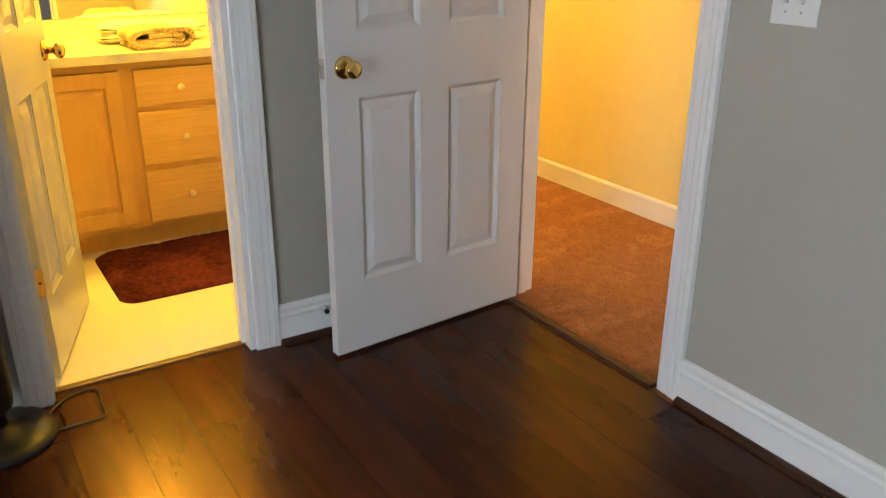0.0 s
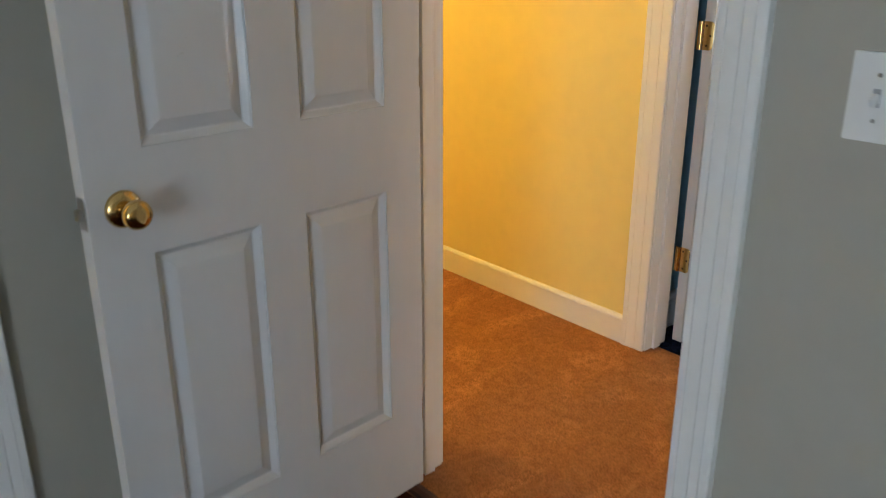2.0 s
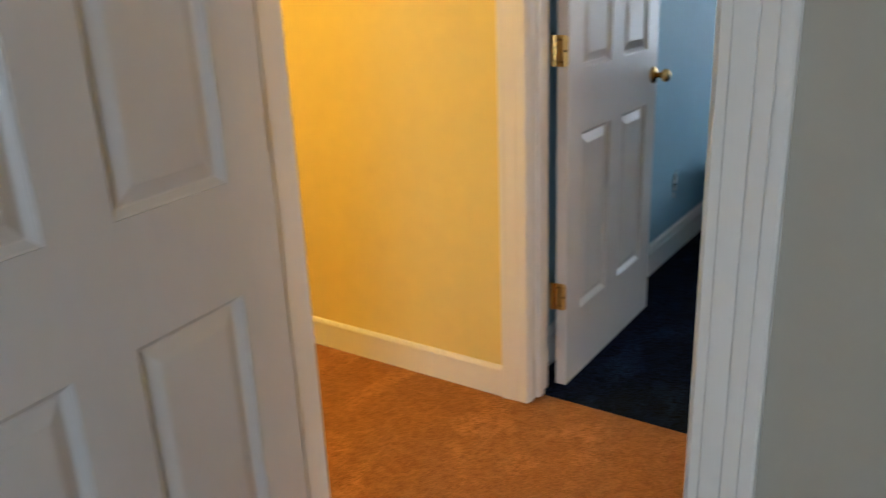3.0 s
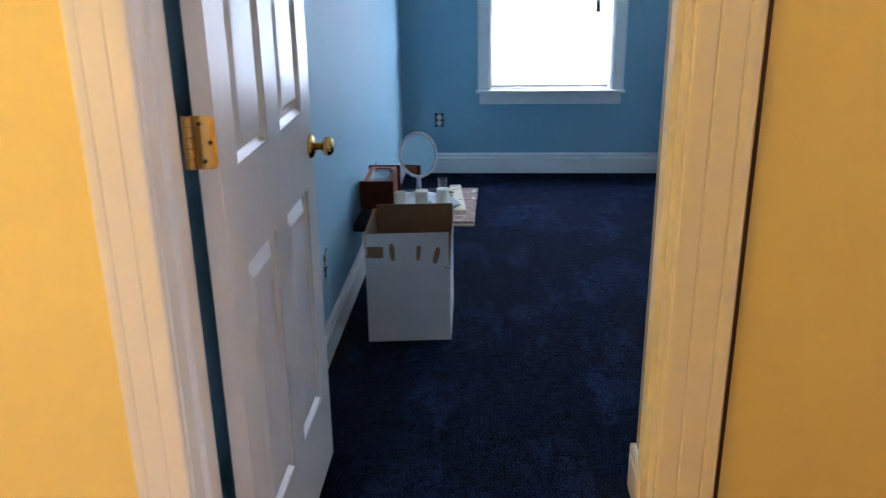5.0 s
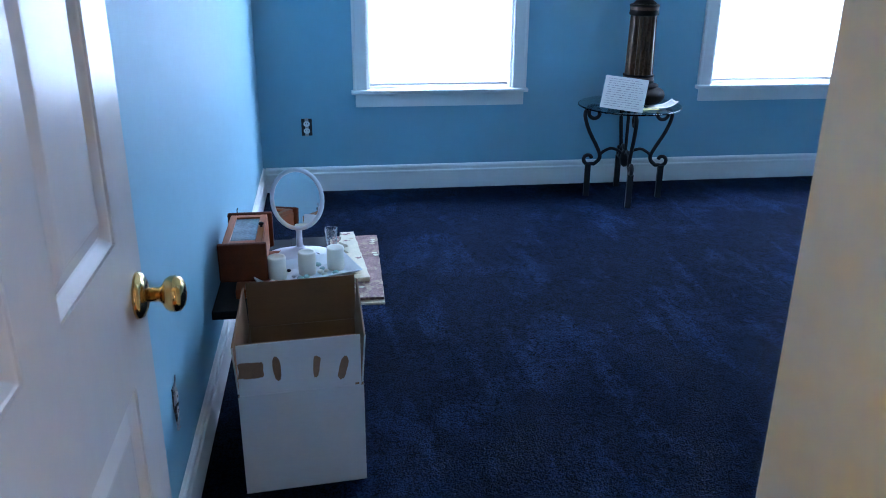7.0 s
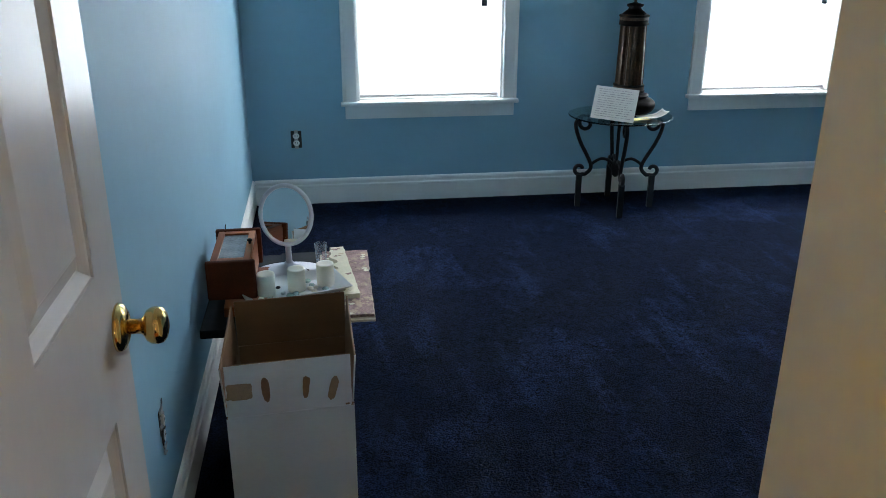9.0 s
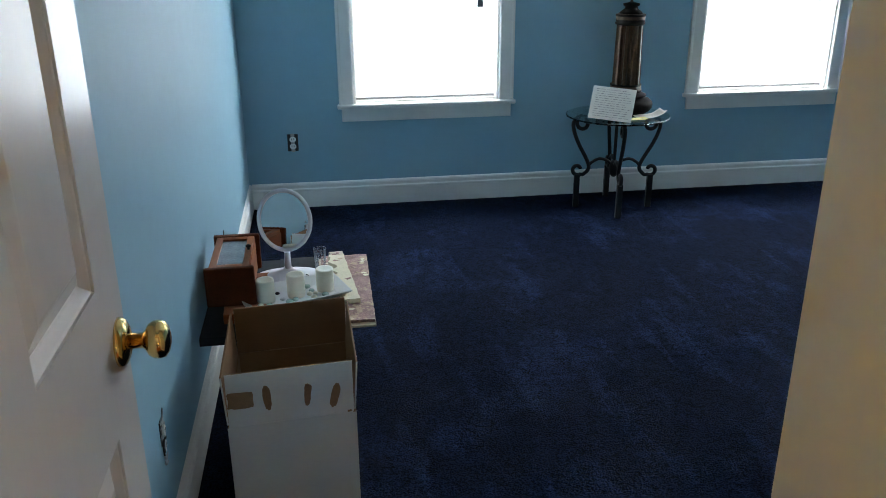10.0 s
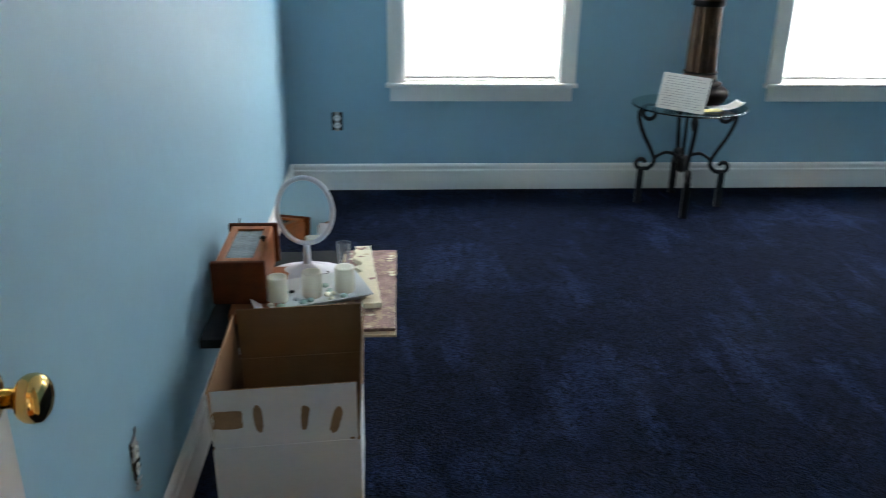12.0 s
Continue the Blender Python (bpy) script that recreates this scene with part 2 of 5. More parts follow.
wall("wall_blue_entry", M_BLUE, "blue wall round the room's doorway", (-0.27, 4.6, 1.16, 1.218, 0, H), [(-0.091, 0.717, 0, DOORTOP + 0.02)])
wall("wall_blue_west", M_BLUE, "sky blue satin painted long wall", (-0.27, -0.15, 1.218, 5.485, 0, H), axis="y")
wall("wall_blue_north", M_BLUE, "sky blue painted wall with two windows", (-0.15, 4.6, 5.365, 5.485, 0, H), [(0.430, 1.216, 0.536, 2.10), (2.362, 3.145, 0.536, 2.10)])
wall("wall_blue_east", M_BLUE, "plain sky blue painted wall", (4.6, 4.72, 1.218, 5.485, 0, H), axis="y")
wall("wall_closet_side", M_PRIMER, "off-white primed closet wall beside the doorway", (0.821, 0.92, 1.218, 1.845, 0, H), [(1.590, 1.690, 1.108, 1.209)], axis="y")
wall("wall_closet_front", M_BLUE, "plain sky blue closet wall", (0.92, 4.6, 1.745, 1.845, 0, H))

structure(part("ceiling", boxed(-2.72, 4.72, -4.42, 5.485, H, H + 0.1), M_CEIL), "flat white painted ceiling", "ceiling")
structure(part("floor", boxed(-2.72, 4.72, -4.42, 5.485, -0.16, -0.016), M_DARK), "dark subfloor under the floor coverings", "floor")
structure(part("floor_bath", boxed(-1.75, -0.19, -2.6, -0.5, -0.016, 0.0), M_VINYL), "glossy cream vinyl bathroom floor", "floor")

# baseboards
skirting("baseboard", (0.836, 0, 0), (3.6, 0, 0), (0, -1, 0))
skirting("baseboard", (-0.115, -0.866, 0), (-0.115, 0.0, 0), (1, 0, 0))
skirting("baseboard", (-2.6, 1.10, 0), (-0.166, 1.10, 0), (0, -1, 0), prof=BASE_HALL)
skirting("baseboard", (0.806, 1.10, 0), (3.0, 1.10, 0), (0, -1, 0), prof=BASE_HALL)
skirting("baseboard", (-0.15, 1.30, 0), (-0.15, 5.365, 0), (1, 0, 0))
skirting("baseboard", (-0.136, 5.365, 0), (4.6, 5.365, 0), (0, -1, 0))
skirting("baseboard", (0.821, 1.24, 0), (0.821, 1.845, 0), (-1, 0, 0))
skirting("baseboard", (0.807, 1.845, 0), (4.6, 1.845, 0), (0, 1, 0))

# doorways
jamb("door_frame_1", -0.020, 0.746, DOORTOP, 0.0, 0.112, "x", (0.046, 0.080), "white painted frame of the hall doorway")
door_trim("trim_1", -0.026, 0.752, DOORTOP + 0.006, 0.0, "x", -1, "white fluted casing round the hall doorway", 0.084)
door_trim("trim_2", -0.026, 0.752, DOORTOP + 0.006, 0.112, "x", 1, "white fluted casing round the hall doorway", 0.067)
jamb("door_frame_2", -0.072, 0.698, DOORTOP, 1.10, 1.218, "x", (1.140, 1.176), "white painted frame of the blue room doorway")
t3 = door_trim("trim_3", -0.076, 0.702, DOORTOP + 0.006, 1.10, "x", -1, "white fluted casing round the blue room doorway", 0.090, CASING_SOFT)
door_trim("trim_4", -0.076, 0.702, DOORTOP + 0.006, 1.218, "x", 1, "white casing inside the blue room doorway", 0.068)
jamb("door_frame_3", -1.552, -0.964, DOORTOP, -0.23, -0.115, "y", (-0.20, -0.165), "white painted frame of the bathroom doorway")
door_trim("trim_5", -1.558, -0.945, DOORTOP + 0.006, -0.115, "y", 1, "white fluted casing round the bathroom doorway", 0.080)

part("crack", boxed(0.7990, 0.8045, 1.0980, 1.1010, 0.0, 2.12), M_CRACK, t3, "dark open crack beside the casing")


# ---- doors ----
def panel(x0, x1, z0, z1, t):
    """A raised door panel: groove, sloping field edge and flat field on both faces of a door of thickness t."""
    bm = bmesh.new()
    rings = []
    for inset, depth in ((-0.004, 0.0015), (0.003, 0.0045), (0.012, 0.0125), (0.015, 0.0135), (0.041, 0.0030), (0.045, 0.0026)):
        for s in (0, 1):
            y = depth if s == 0 else t - depth
            rings.append([bm.verts.new((x, y, z)) for x, z in ((x0 + inset, z0 + inset), (x1 - inset, z0 + inset), (x1 - inset, z1 - inset), (x0 + inset, z1 - inset))])
    for s in (0, 1):
        r = rings[s::2]
        for a, b in zip(r, r[1:]):
            for i in range(4):
                bm.faces.new((a[i], a[(i + 1) % 4], b[(i + 1) % 4], b[i]))
        bm.faces.new(r[-1])
    for i in range(4):
        bm.faces.new((rings[0][i], rings[0][(i + 1) % 4], rings[1][(i + 1) % 4], rings[1][i]))
    return bm


def knob(parent, x, z, y, side, size):
    """A round brass knob on its rose; side -1 looks to -y, +1 to +y."""
    m = pose(x, y, z, 90 if side < 0 else -90) @ Matrix.Scale(size, 4)
    part("rose", turned([(0.033, 0), (0.033, 0.003), (0.030, 0.008), (0.022, 0.012), (0.014, 0.014)], 32, m), M_BRASS, parent, "round brass rose", True)
    part("knob", turned([(0.010, 0.010), (0.0105, 0.030), (0.0145, 0.034), (0.0215, 0.038), (0.0250, 0.044), (0.0256, 0.051), (0.0235, 0.058), (0.0175, 0.0625), (0.010, 0.0645), (0.004, 0.065)], 32, m), M_BRASS, parent, "polished brass knob", True)


def hinge(parent, x, y, z, m_leaf):
    """A brass butt hinge with rounded corners: leaf on the door's edge, barrel of five knuckles, edge of the jamb leaf, screws."""
    b = bmesh.new()
    outline = [(0.0, -0.0445)]
    for cx, cz, a0 in ((0.024, -0.0325, -90), (0.024, 0.0325, 0)):
        outline += [(cx + 0.012 * math.cos(radians(a0 + 15 * i)), cz + 0.012 * math.sin(radians(a0 + 15 * i))) for i in range(7)]
    outline.append((0.0, 0.0445))
    lo = [b.verts.new((p, 0.0, q)) for p, q in outline]
    up = [b.verts.new((p, -0.0024, q)) for p, q in outline]
    for i in range(len(outline)):
        j = (i + 1) % len(outline)
        b.faces.new((lo[i], lo[j], up[j], up[i]))
    b.faces.new(lo)
    b.faces.new(up)
    h = part("hinge", b, M_BRASS, parent, "brass butt hinge with rounded corners")
    h.matrix_local = pose(x, y, z) @ m_leaf
    for k in range(5):
        a = -0.0445 + k * 0.0178
        part("knuckle", turned([(0.0056, a + 0.0004), (0.0062, a + 0.0010), (0.0062, a + 0.0168), (0.0056, a + 0.0174)], 20, pose(-0.0062, -0.0045, 0)), M_BRASS, h)
    part("jamb_leaf", boxed(-0.0185, -0.0125, -0.0052, -0.0030, -0.0445, 0.0445, bevel=0.0008), M_BRASS, h)
    for sx, sz in ((0.010, 0.031), (0.026, 0.0), (0.014, -0.031)):
        part("screw", turned([(0.0040, 0.0), (0.0038, 0.0006), (0.0020, 0.0006), (0.0010, 0.0001)], 12, pose(sx, -0.0024, sz, 90)), M_SCREW, h)


def panel_door(name, m, width, label, hinges, knob_sides, levels, height=2.03, thick=0.035, knob_at=(0.062, 0.905), knob_size=1.0):
    """A six-panel door. Local x runs from the hinges to the latch, y through the door, z from its foot."""
    d = thing(name, m, label, "door", "", "structure")
    k = width / 0.762
    cols = ((0.106 * k, 0.326 * k), (0.434 * k, 0.656 * k))
    rows = ((0.236, 0.815), (1.004, 1.585), (1.70, 1.90))
    bm = bmesh.new()
    xs = [0, cols[0][0], cols[0][1], cols[1][0], cols[1][1], width]
    zs = [0, rows[0][0], rows[0][1], rows[1][0], rows[1][1], rows[2][0], rows[2][1], height]
    holes = {(i, j) for i in (1, 3) for j in (1, 3, 5)}
    for y in (0, thick):
        g = {}
        for i, x in enumerate(xs):
            for j, z in enumerate(zs):
                g[i, j] = bm.verts.new((x, y, z))
        for i in range(5):
            for j in range(7):
                if (i, j) not in holes:
                    bm.faces.new((g[i, j], g[i + 1, j], g[i + 1, j + 1], g[i, j + 1]))
        if y == 0:
            front = g
    back = g
    for i, j in holes:
        r = ((i, j), (i + 1, j), (i + 1, j + 1), (i, j + 1))
        for a, b in zip(r, r[1:] + r[:1]):
            bm.faces.new((front[a], front[b], back[b], back[a]))
    for a, b in [((0, j), (0, j + 1)) for j in range(7)] + [((5, j), (5, j + 1)) for j in range(7)] + [((i, 0), (i + 1, 0)) for i in range(5)] + [((i, 7), (i + 1, 7)) for i in range(5)]:
        bm.faces.new((front[a], front[b], back[b], back[a]))
    sharp = [e for e in bm.edges if len(e.link_faces) == 2 and e.calc_face_angle(0) > 1.0]
    bmesh.ops.bevel(bm, geom=sharp, offset=0.0022, segments=2, affect="EDGES")
    part("door_leaf", bm, M_DOOR, d)
    for x0, x1 in cols:
        for z0, z1 in rows:
            part("panel", panel(x0, x1, z0, z1, thick), M_DOOR, d)
    kx, kz = width - knob_at[0], knob_at[1]
    for side in knob_sides:
        knob(d, kx, kz, 0.0 if side < 0 else thick, side, knob_size)
    plate = part("latch_plate", boxed(width - 0.0005, width + 0.0015, 0.005, 0.030, kz - 0.028, kz + 0.028, bevel=0.0005), M_STEEL, d, "steel latch plate")
    part("latch_bolt", boxed(width + 0.0015, width + 0.012, 0.011, 0.024, kz - 0.010, kz + 0.010, bevel=0.002), M_STEEL, plate)
    for z in levels:
        hinge(d, hinges[0], hinges[1], z, hinges[2])
    return d


def door_pose(hx, hy, fx, fy):
    return pose(hx, hy, 0.012, 0, 0, math.degrees(math.atan2(fy - hy, fx - hx)))


# grey room's door to the hall, swung into the grey room against the bathroom wall
d1 = panel_door("door_1", pose(0.018, 0.016, 0.012, 0, 0, -84.7) @ pose(0, -0.035, 0), 0.765, "white six-panel hall door with brass knob, standing wide open", (0.0, -0.001, pose(0, 0, 0, 0, 0, 90)), (1,), (0.22, 1.066, 1.83))
# blue room's door, swung into the blue room against its long wall
panel_door("door_2", door_pose(-0.017, 1.236, -0.020, 1.970), 0.735, "white six-panel bedroom door with brass hinges, standing wide open", (0.0, 0.036, pose(0, 0, 0, 0, 0, -90)), (-1,), (0.308, 1.066, 1.83), knob_at=(0.036, 0.909), knob_size=0.93)
panel_door("door_3", door_pose(-0.245, -1.516, -0.765, -1.340), 0.548, "white six-panel bathroom door with brass knob, half open", (0.0, 0.036, pose(0, 0, 0, 0, 0, -90)), (-1,), (0.308, 1.066, 1.83))
bm = bmesh.new()
for a in ((0.560, 0.572, 1.150, 1.1525), (0.558, 0.5605, 1.158, 1.160), (0.563, 0.569, 1.163, 1.1645), (0.570, 0.574, 1.146, 1.149), (0.552, 0.556, 1.176, 1.1775)):
    box(bm, a[0], a[1], 0.0318, 0.0324, a[2], a[3])
part("scuff_mark", bm, M_STEEL, d1, "small grey scuffs in the paint")

# ---- windows ----
M_SLAT = bpy.data.materials.new("white translucent slat")
M_SLAT.use_nodes = True
sn = M_SLAT.node_tree
tr = sn.nodes.new("ShaderNodeBsdfTranslucent")
tr.inputs["Color"].default_value = (0.92, 0.94, 0.95, 1)
mx = sn.nodes.new("ShaderNodeMixShader")
mx.inputs[0].default_value = 0.70
sn.nodes["Principled BSDF"].inputs["Base Color"].default_value = (0.85, 0.85, 0.84, 1)
sn.links.new(sn.nodes["Principled BSDF"].outputs[0], mx.inputs[1])
sn.links.new(tr.outputs[0], mx.inputs[2])
sn.links.new(mx.outputs[0], sn.nodes["Material Output"].inputs["Surface"])
M_GREYRAIL = mat("pale grey rail", (0.45, 0.45, 0.45), 0.5, 0.05)
M_GREYTAG = mat("grey plastic", (0.22, 0.23, 0.25), 0.5, 0.05)


def window(name, x0, x1, z0, z1, y, label):
    """A double-hung window in the wall face at y, in the opening x0..x1, z0..z1, with casing, stool, apron and sashes."""
    w = thing(name, Matrix(), label, "window", "", "structure")
    fl = [(0, 0), (0, 0.013), (0.006, 0.016), (0.060, 0.016), (0.066, 0.019), (0.076, 0.019), (0.078, 0.017), (0.078, 0)]
    part("casing_leg", strip(fl, (x0, y, z0), (x0, y, z1), (0, -1, 0), (-1, 0, 0), cut_b=1.0), M_TRIM, w)
    part("casing_leg", strip(fl, (x1, y, z0), (x1, y, z1), (0, -1, 0), (1, 0, 0), cut_b=1.0), M_TRIM, w)
    part("casing_head", strip(fl, (x0, y, z1), (x1, y, z1), (0, -1, 0), (0, 0, 1), cut_a=1.0, cut_b=1.0), M_TRIM, w)
    part("window_sill", boxed(x0 - 0.088, x1 + 0.088, y - 0.036, y + 0.05, z0 - 0.022, z0, bevel=0.006), M_TRIM, w)
    part("apron", boxed(x0 - 0.066, x1 + 0.066, y - 0.015, y, z0 - 0.092, z0 - 0.022, bevel=0.003), M_TRIM, w)
    for nm, a in (("lining_side", (x0, x0 + 0.012, y + 0.002, y + 0.12, z0, z1)), ("lining_side", (x1 - 0.012, x1, y + 0.002, y + 0.12, z0, z1)),
                  ("lining_head", (x0 + 0.012, x1 - 0.012, y + 0.002, y + 0.12, z1 - 0.012, z1)), ("lining_sill", (x0 + 0.012, x1 - 0.012, y + 0.05, y + 0.12, z0 - 0.02, z0 + 0.004))):
        part(nm, boxed(*a, bevel=0.001), M_TRIM, w)
    mid = (z0 + z1) / 2
    for k, (a, b, yy) in enumerate(((z0 + 0.004, mid + 0.02, y + 0.066), (mid - 0.02, z1 - 0.012, y + 0.094))):
        bm = bmesh.new()
        box(bm, x0 + 0.012, x0 + 0.046, yy, yy + 0.026, a, b)
        box(bm, x1 - 0.046, x1 - 0.012, yy, yy + 0.026, a, b)
        box(bm, x0 + 0.046, x1 - 0.046, yy, yy + 0.026, a, a + 0.040)
        box(bm, x0 + 0.046, x1 - 0.046, yy, yy + 0.026, b - 0.040, b)
        s = part("sash", bm, M_TRIM, w)
        g = part("pane", boxed(x0 + 0.046, x1 - 0.046, yy + 0.011, yy + 0.015, a + 0.040, b - 0.040), M_GLASS, s)
        g.visible_shadow = False
    return w


def mini_blind(x0, x1, z0, z1, y):
    """A closed mini blind: head rail, tilted slats, bottom rail, wand tassel."""
    b = thing("mini_blind", pose((x0 + x1) / 2, y, z0), "white closed mini blind glowing with daylight in the window", "blind", "window blinds")
    half, h = (x1 - x0) / 2, z1 - z0
    part("head_rail", boxed(-half, half, -0.013, 0.013, h - 0.026, h, bevel=0.002), M_WHITEPL, b)
    part("bottom_rail", boxed(-half, half, -0.007, 0.007, 0.004, 0.017, bevel=0.003), M_GREYRAIL, b)
    bm = bmesh.new()
    rows = [[bm.verts.new((x, 0.0115 * s, 0.0009 * (1 - s * s) * 2)) for x in (-half + 0.004, half - 0.004)] for s in (-1, -0.5, 0, 0.5, 1)]
    for p, q in zip(rows, rows[1:]):
        bm.faces.new((p[0], p[1], q[1], q[0]))
    first = part("slat", bm, M_SLAT, b, "", True)
    n = int((h - 0.05) / 0.0205)
    for i in range(n):
        o = first if i == 0 else new("slat", first.data)
        o.parent = b
        o.matrix_local = pose(random.uniform(-0.001, 0.001), 0, 0.028 + i * 0.0205, 62 + random.uniform(-1.5, 1.5))
    part("tassel", boxed(half - 0.105, half - 0.072, -0.030, -0.020, 0.472, 0.61, bevel=0.003), M_GREYTAG, b, "grey plastic cord tassel")
    part("cord", tube([(half - 0.088, -0.025, 0.60), (half - 0.088, -0.016, h - 0.01)], 0.0012, 6), M_WHITEPL, b)
    return b


for nm, a, b in (("window_1", 0.430, 1.216), ("window_2", 2.362, 3.145)):
    window(nm, a, b, 0.556, 2.10, 5.365, "white double-hung window with moulded casing and sill")
    mini_blind(a + 0.016, b - 0.016, 0.566, 2.085, 5.405)
# unseen window, added so that daylight can enter the grey room
w3 = window("window_3", -3.5, -2.0, 0.30, 1.70, 4.30, "unseen white double-hung window added for the grey room's daylight")
w3.matrix_world = pose(0, 0, 0, 0, 0, 180)


# ---- wooden things and small materials ----
M_WALNUT = bpy.data.materials.new("dark walnut plank")
M_WALNUT.use_nodes = True


def walnut(m):
    n, l = m.node_tree.nodes, m.node_tree.links
    b = n["Principled BSDF"]
    tc, info = n.new("ShaderNodeTexCoord"), n.new("ShaderNodeObjectInfo")
    off = n.new("ShaderNodeVectorMath")
    off.operation = "MULTIPLY_ADD"
    off.inputs[1].default_value = (1, 1, 1)
    sc = n.new("ShaderNodeVectorMath")
    sc.operation = "SCALE"
    sc.inputs[0].default_value = (17, 23, 5)
    l.new(info.outputs["Random"], sc.inputs["Scale"])
    l.new(tc.outputs["Object"], off.inputs[0])
    l.new(sc.outputs[0], off.inputs[2])
    mp = n.new("ShaderNodeMapping")
    mp.inputs["Scale"].default_value = (0.8, 6.0, 1.0)
    l.new(off.outputs[0], mp.inputs["Vector"])
    gr = n.new("ShaderNodeTexNoise")
    gr.inputs["Scale"].default_value, gr.inputs["Detail"].default_value, gr.inputs["Distortion"].default_value = 3.0, 4, 0.3
    l.new(mp.outputs[0], gr.inputs["Vector"])
    rp = n.new("ShaderNodeValToRGB")
    rp.color_ramp.elements[0].color, rp.color_ramp.elements[1].color = (0.028, 0.0085, 0.0038, 1), (0.080, 0.022, 0.0078, 1)
    rp.color_ramp.elements[0].position, rp.color_ramp.elements[1].position = 0.15, 0.90
    l.new(gr.outputs["Fac"], rp.inputs["Fac"])
    val = n.new("ShaderNodeMapRange")
    val.inputs["To Min"].default_value, val.inputs["To Max"].default_value = 0.50, 0.98
    l.new(info.outputs["Random"], val.inputs["Value"])
    mul = n.new("ShaderNodeVectorMath")
    mul.operation = "SCALE"
    l.new(rp.outputs["Color"], mul.inputs[0])
    l.new(val.outputs[0], mul.inputs["Scale"])
    l.new(mul.outputs[0], b.inputs["Base Color"])
    rip = n.new("ShaderNodeTexNoise")
    rip.inputs["Scale"].default_value, rip.inputs["Detail"].default_value = 7.0, 2
    mp2 = n.new("ShaderNodeMapping")
    mp2.inputs["Scale"].default_value = (1.6, 2.2, 1.0)
    l.new(off.outputs[0], mp2.inputs["Vector"])
    l.new(mp2.outputs[0], rip.inputs["Vector"])
    fine = n.new("ShaderNodeBump")
    fine.inputs["Strength"].default_value, fine.inputs["Distance"].default_value = 0.02, 0.0004
    l.new(gr.outputs["Fac"], fine.inputs["Height"])
    bp = n.new("ShaderNodeBump")
    bp.inputs["Strength"].default_value, bp.inputs["Distance"].default_value = 0.15, 0.0042
    l.new(rip.outputs["Fac"], bp.inputs["Height"])
    l.new(fine.outputs["Normal"], bp.inputs["Normal"])
    l.new(bp.outputs["Normal"], b.inputs["Normal"])
    b.inputs["Roughness"].default_value = 0.25
    b.inputs["Specular IOR Level"].default_value = 0.24
    b.inputs["Specular Tint"].default_value = (1.0, 0.42, 0.15, 1)


walnut(M_WALNUT)
M_DARKWOOD = mat("dark walnut moulding", (0.055, 0.021, 0.010), 0.45, 0.3, 5.0, 0.1, 60, stretch=(0.5, 6, 6), spec=0.3)
M_RUG = mat("maroon shag pile", (0.018, 0.003, 0.005), 0.95, 0.6, 5.0, 1.0, 260, col2=(0.080, 0.017, 0.019), spec=0.05)
M_COUNTER = mat("cream cultured marble", (0.82, 0.78, 0.68), 0.18, 0.04, 4.0)
M_TOWEL = mat("white terry towel", (0.88, 0.86, 0.80), 0.95, 0.08, 20.0, 0.8, 500, spec=0.1)
M_TOWEL2 = mat("tan patterned towel", (0.20, 0.12, 0.055), 0.95, 0.7, 16.0, 0.8, 400, col2=(0.62, 0.48, 0.28), spec=0.1)
M_CARDOUT = mat("white coated cardboard", (0.66, 0.66, 0.67), 0.6, 0.05, 6.0, 0.12, 30, stretch=(1, 1, 3))
M_CARDIN = mat("brown kraft cardboard", (0.235, 0.125, 0.058), 0.8, 0.1, 8.0, 0.15, 60, stretch=(1, 1, 4))
M_KRAFT = mat("torn kraft paper", (0.27, 0.17, 0.10), 0.9, 0.2, 60.0)
M_SLATE = mat("dark slate tabletop", (0.012, 0.014, 0.017), 0.6, 0.3, 6.0, spec=0.1)
M_PEEL = mat("peeling pink painted wood", (0.17, 0.075, 0.072), 0.75, 0.35, 26.0, 1.0, 110, col2=(0.33, 0.19, 0.16))


def peeling(m, bare):
    """Breaks the paint up into islands, with bare wood between them."""
    n, l = m.node_tree.nodes, m.node_tree.links
    b = n["Principled BSDF"]
    paint = b.inputs["Base Color"].links[0].from_socket
    tc, isl, rag = n.new("ShaderNodeTexCoord"), n.new("ShaderNodeTexNoise"), n.new("ShaderNodeMapRange")
    isl.inputs["Scale"].default_value, isl.inputs["Detail"].default_value, isl.inputs["Roughness"].default_value = 24.0, 9, 0.75
    rag.inputs["From Min"].default_value, rag.inputs["From Max"].default_value = 0.42, 0.49
    mix = n.new("ShaderNodeMix")
    mix.data_type = "RGBA"
    mix.inputs[6].default_value = (*bare, 1)
    l.new(tc.outputs["Object"], isl.inputs["Vector"])
    l.new(isl.outputs["Fac"], rag.inputs["Value"])
    l.new(rag.outputs["Result"], mix.inputs[0])
    l.new(paint, mix.inputs[7])
    l.new(mix.outputs[2], b.inputs["Base Color"])


peeling(M_PEEL, (0.46, 0.31, 0.20))
M_PALEWOOD = mat("pale pine", (0.56, 0.43, 0.27), 0.6, 0.12, 6.0, 0.2, 40, stretch=(5, 0.6, 5))
M_CREAM = mat("cream flaking paint", (0.68, 0.60, 0.42), 0.7, 0.12, 30.0, 0.6, 120)
M_CHERRY = mat("cherry brown wood", (0.085, 0.019, 0.005), 0.5, 0.35, 4.0, 0.1, 50, stretch=(6, 1, 6), spec=0.1)
M_HONEY = mat("honey brown wood", (0.25, 0.062, 0.010), 0.45, 0.3, 4.0, 0.1, 50, stretch=(6, 0.8, 6), spec=0.35)
M_FROST = mat("etched glass panel", (0.12, 0.14, 0.16), 0.15, 0.5, 14.0)
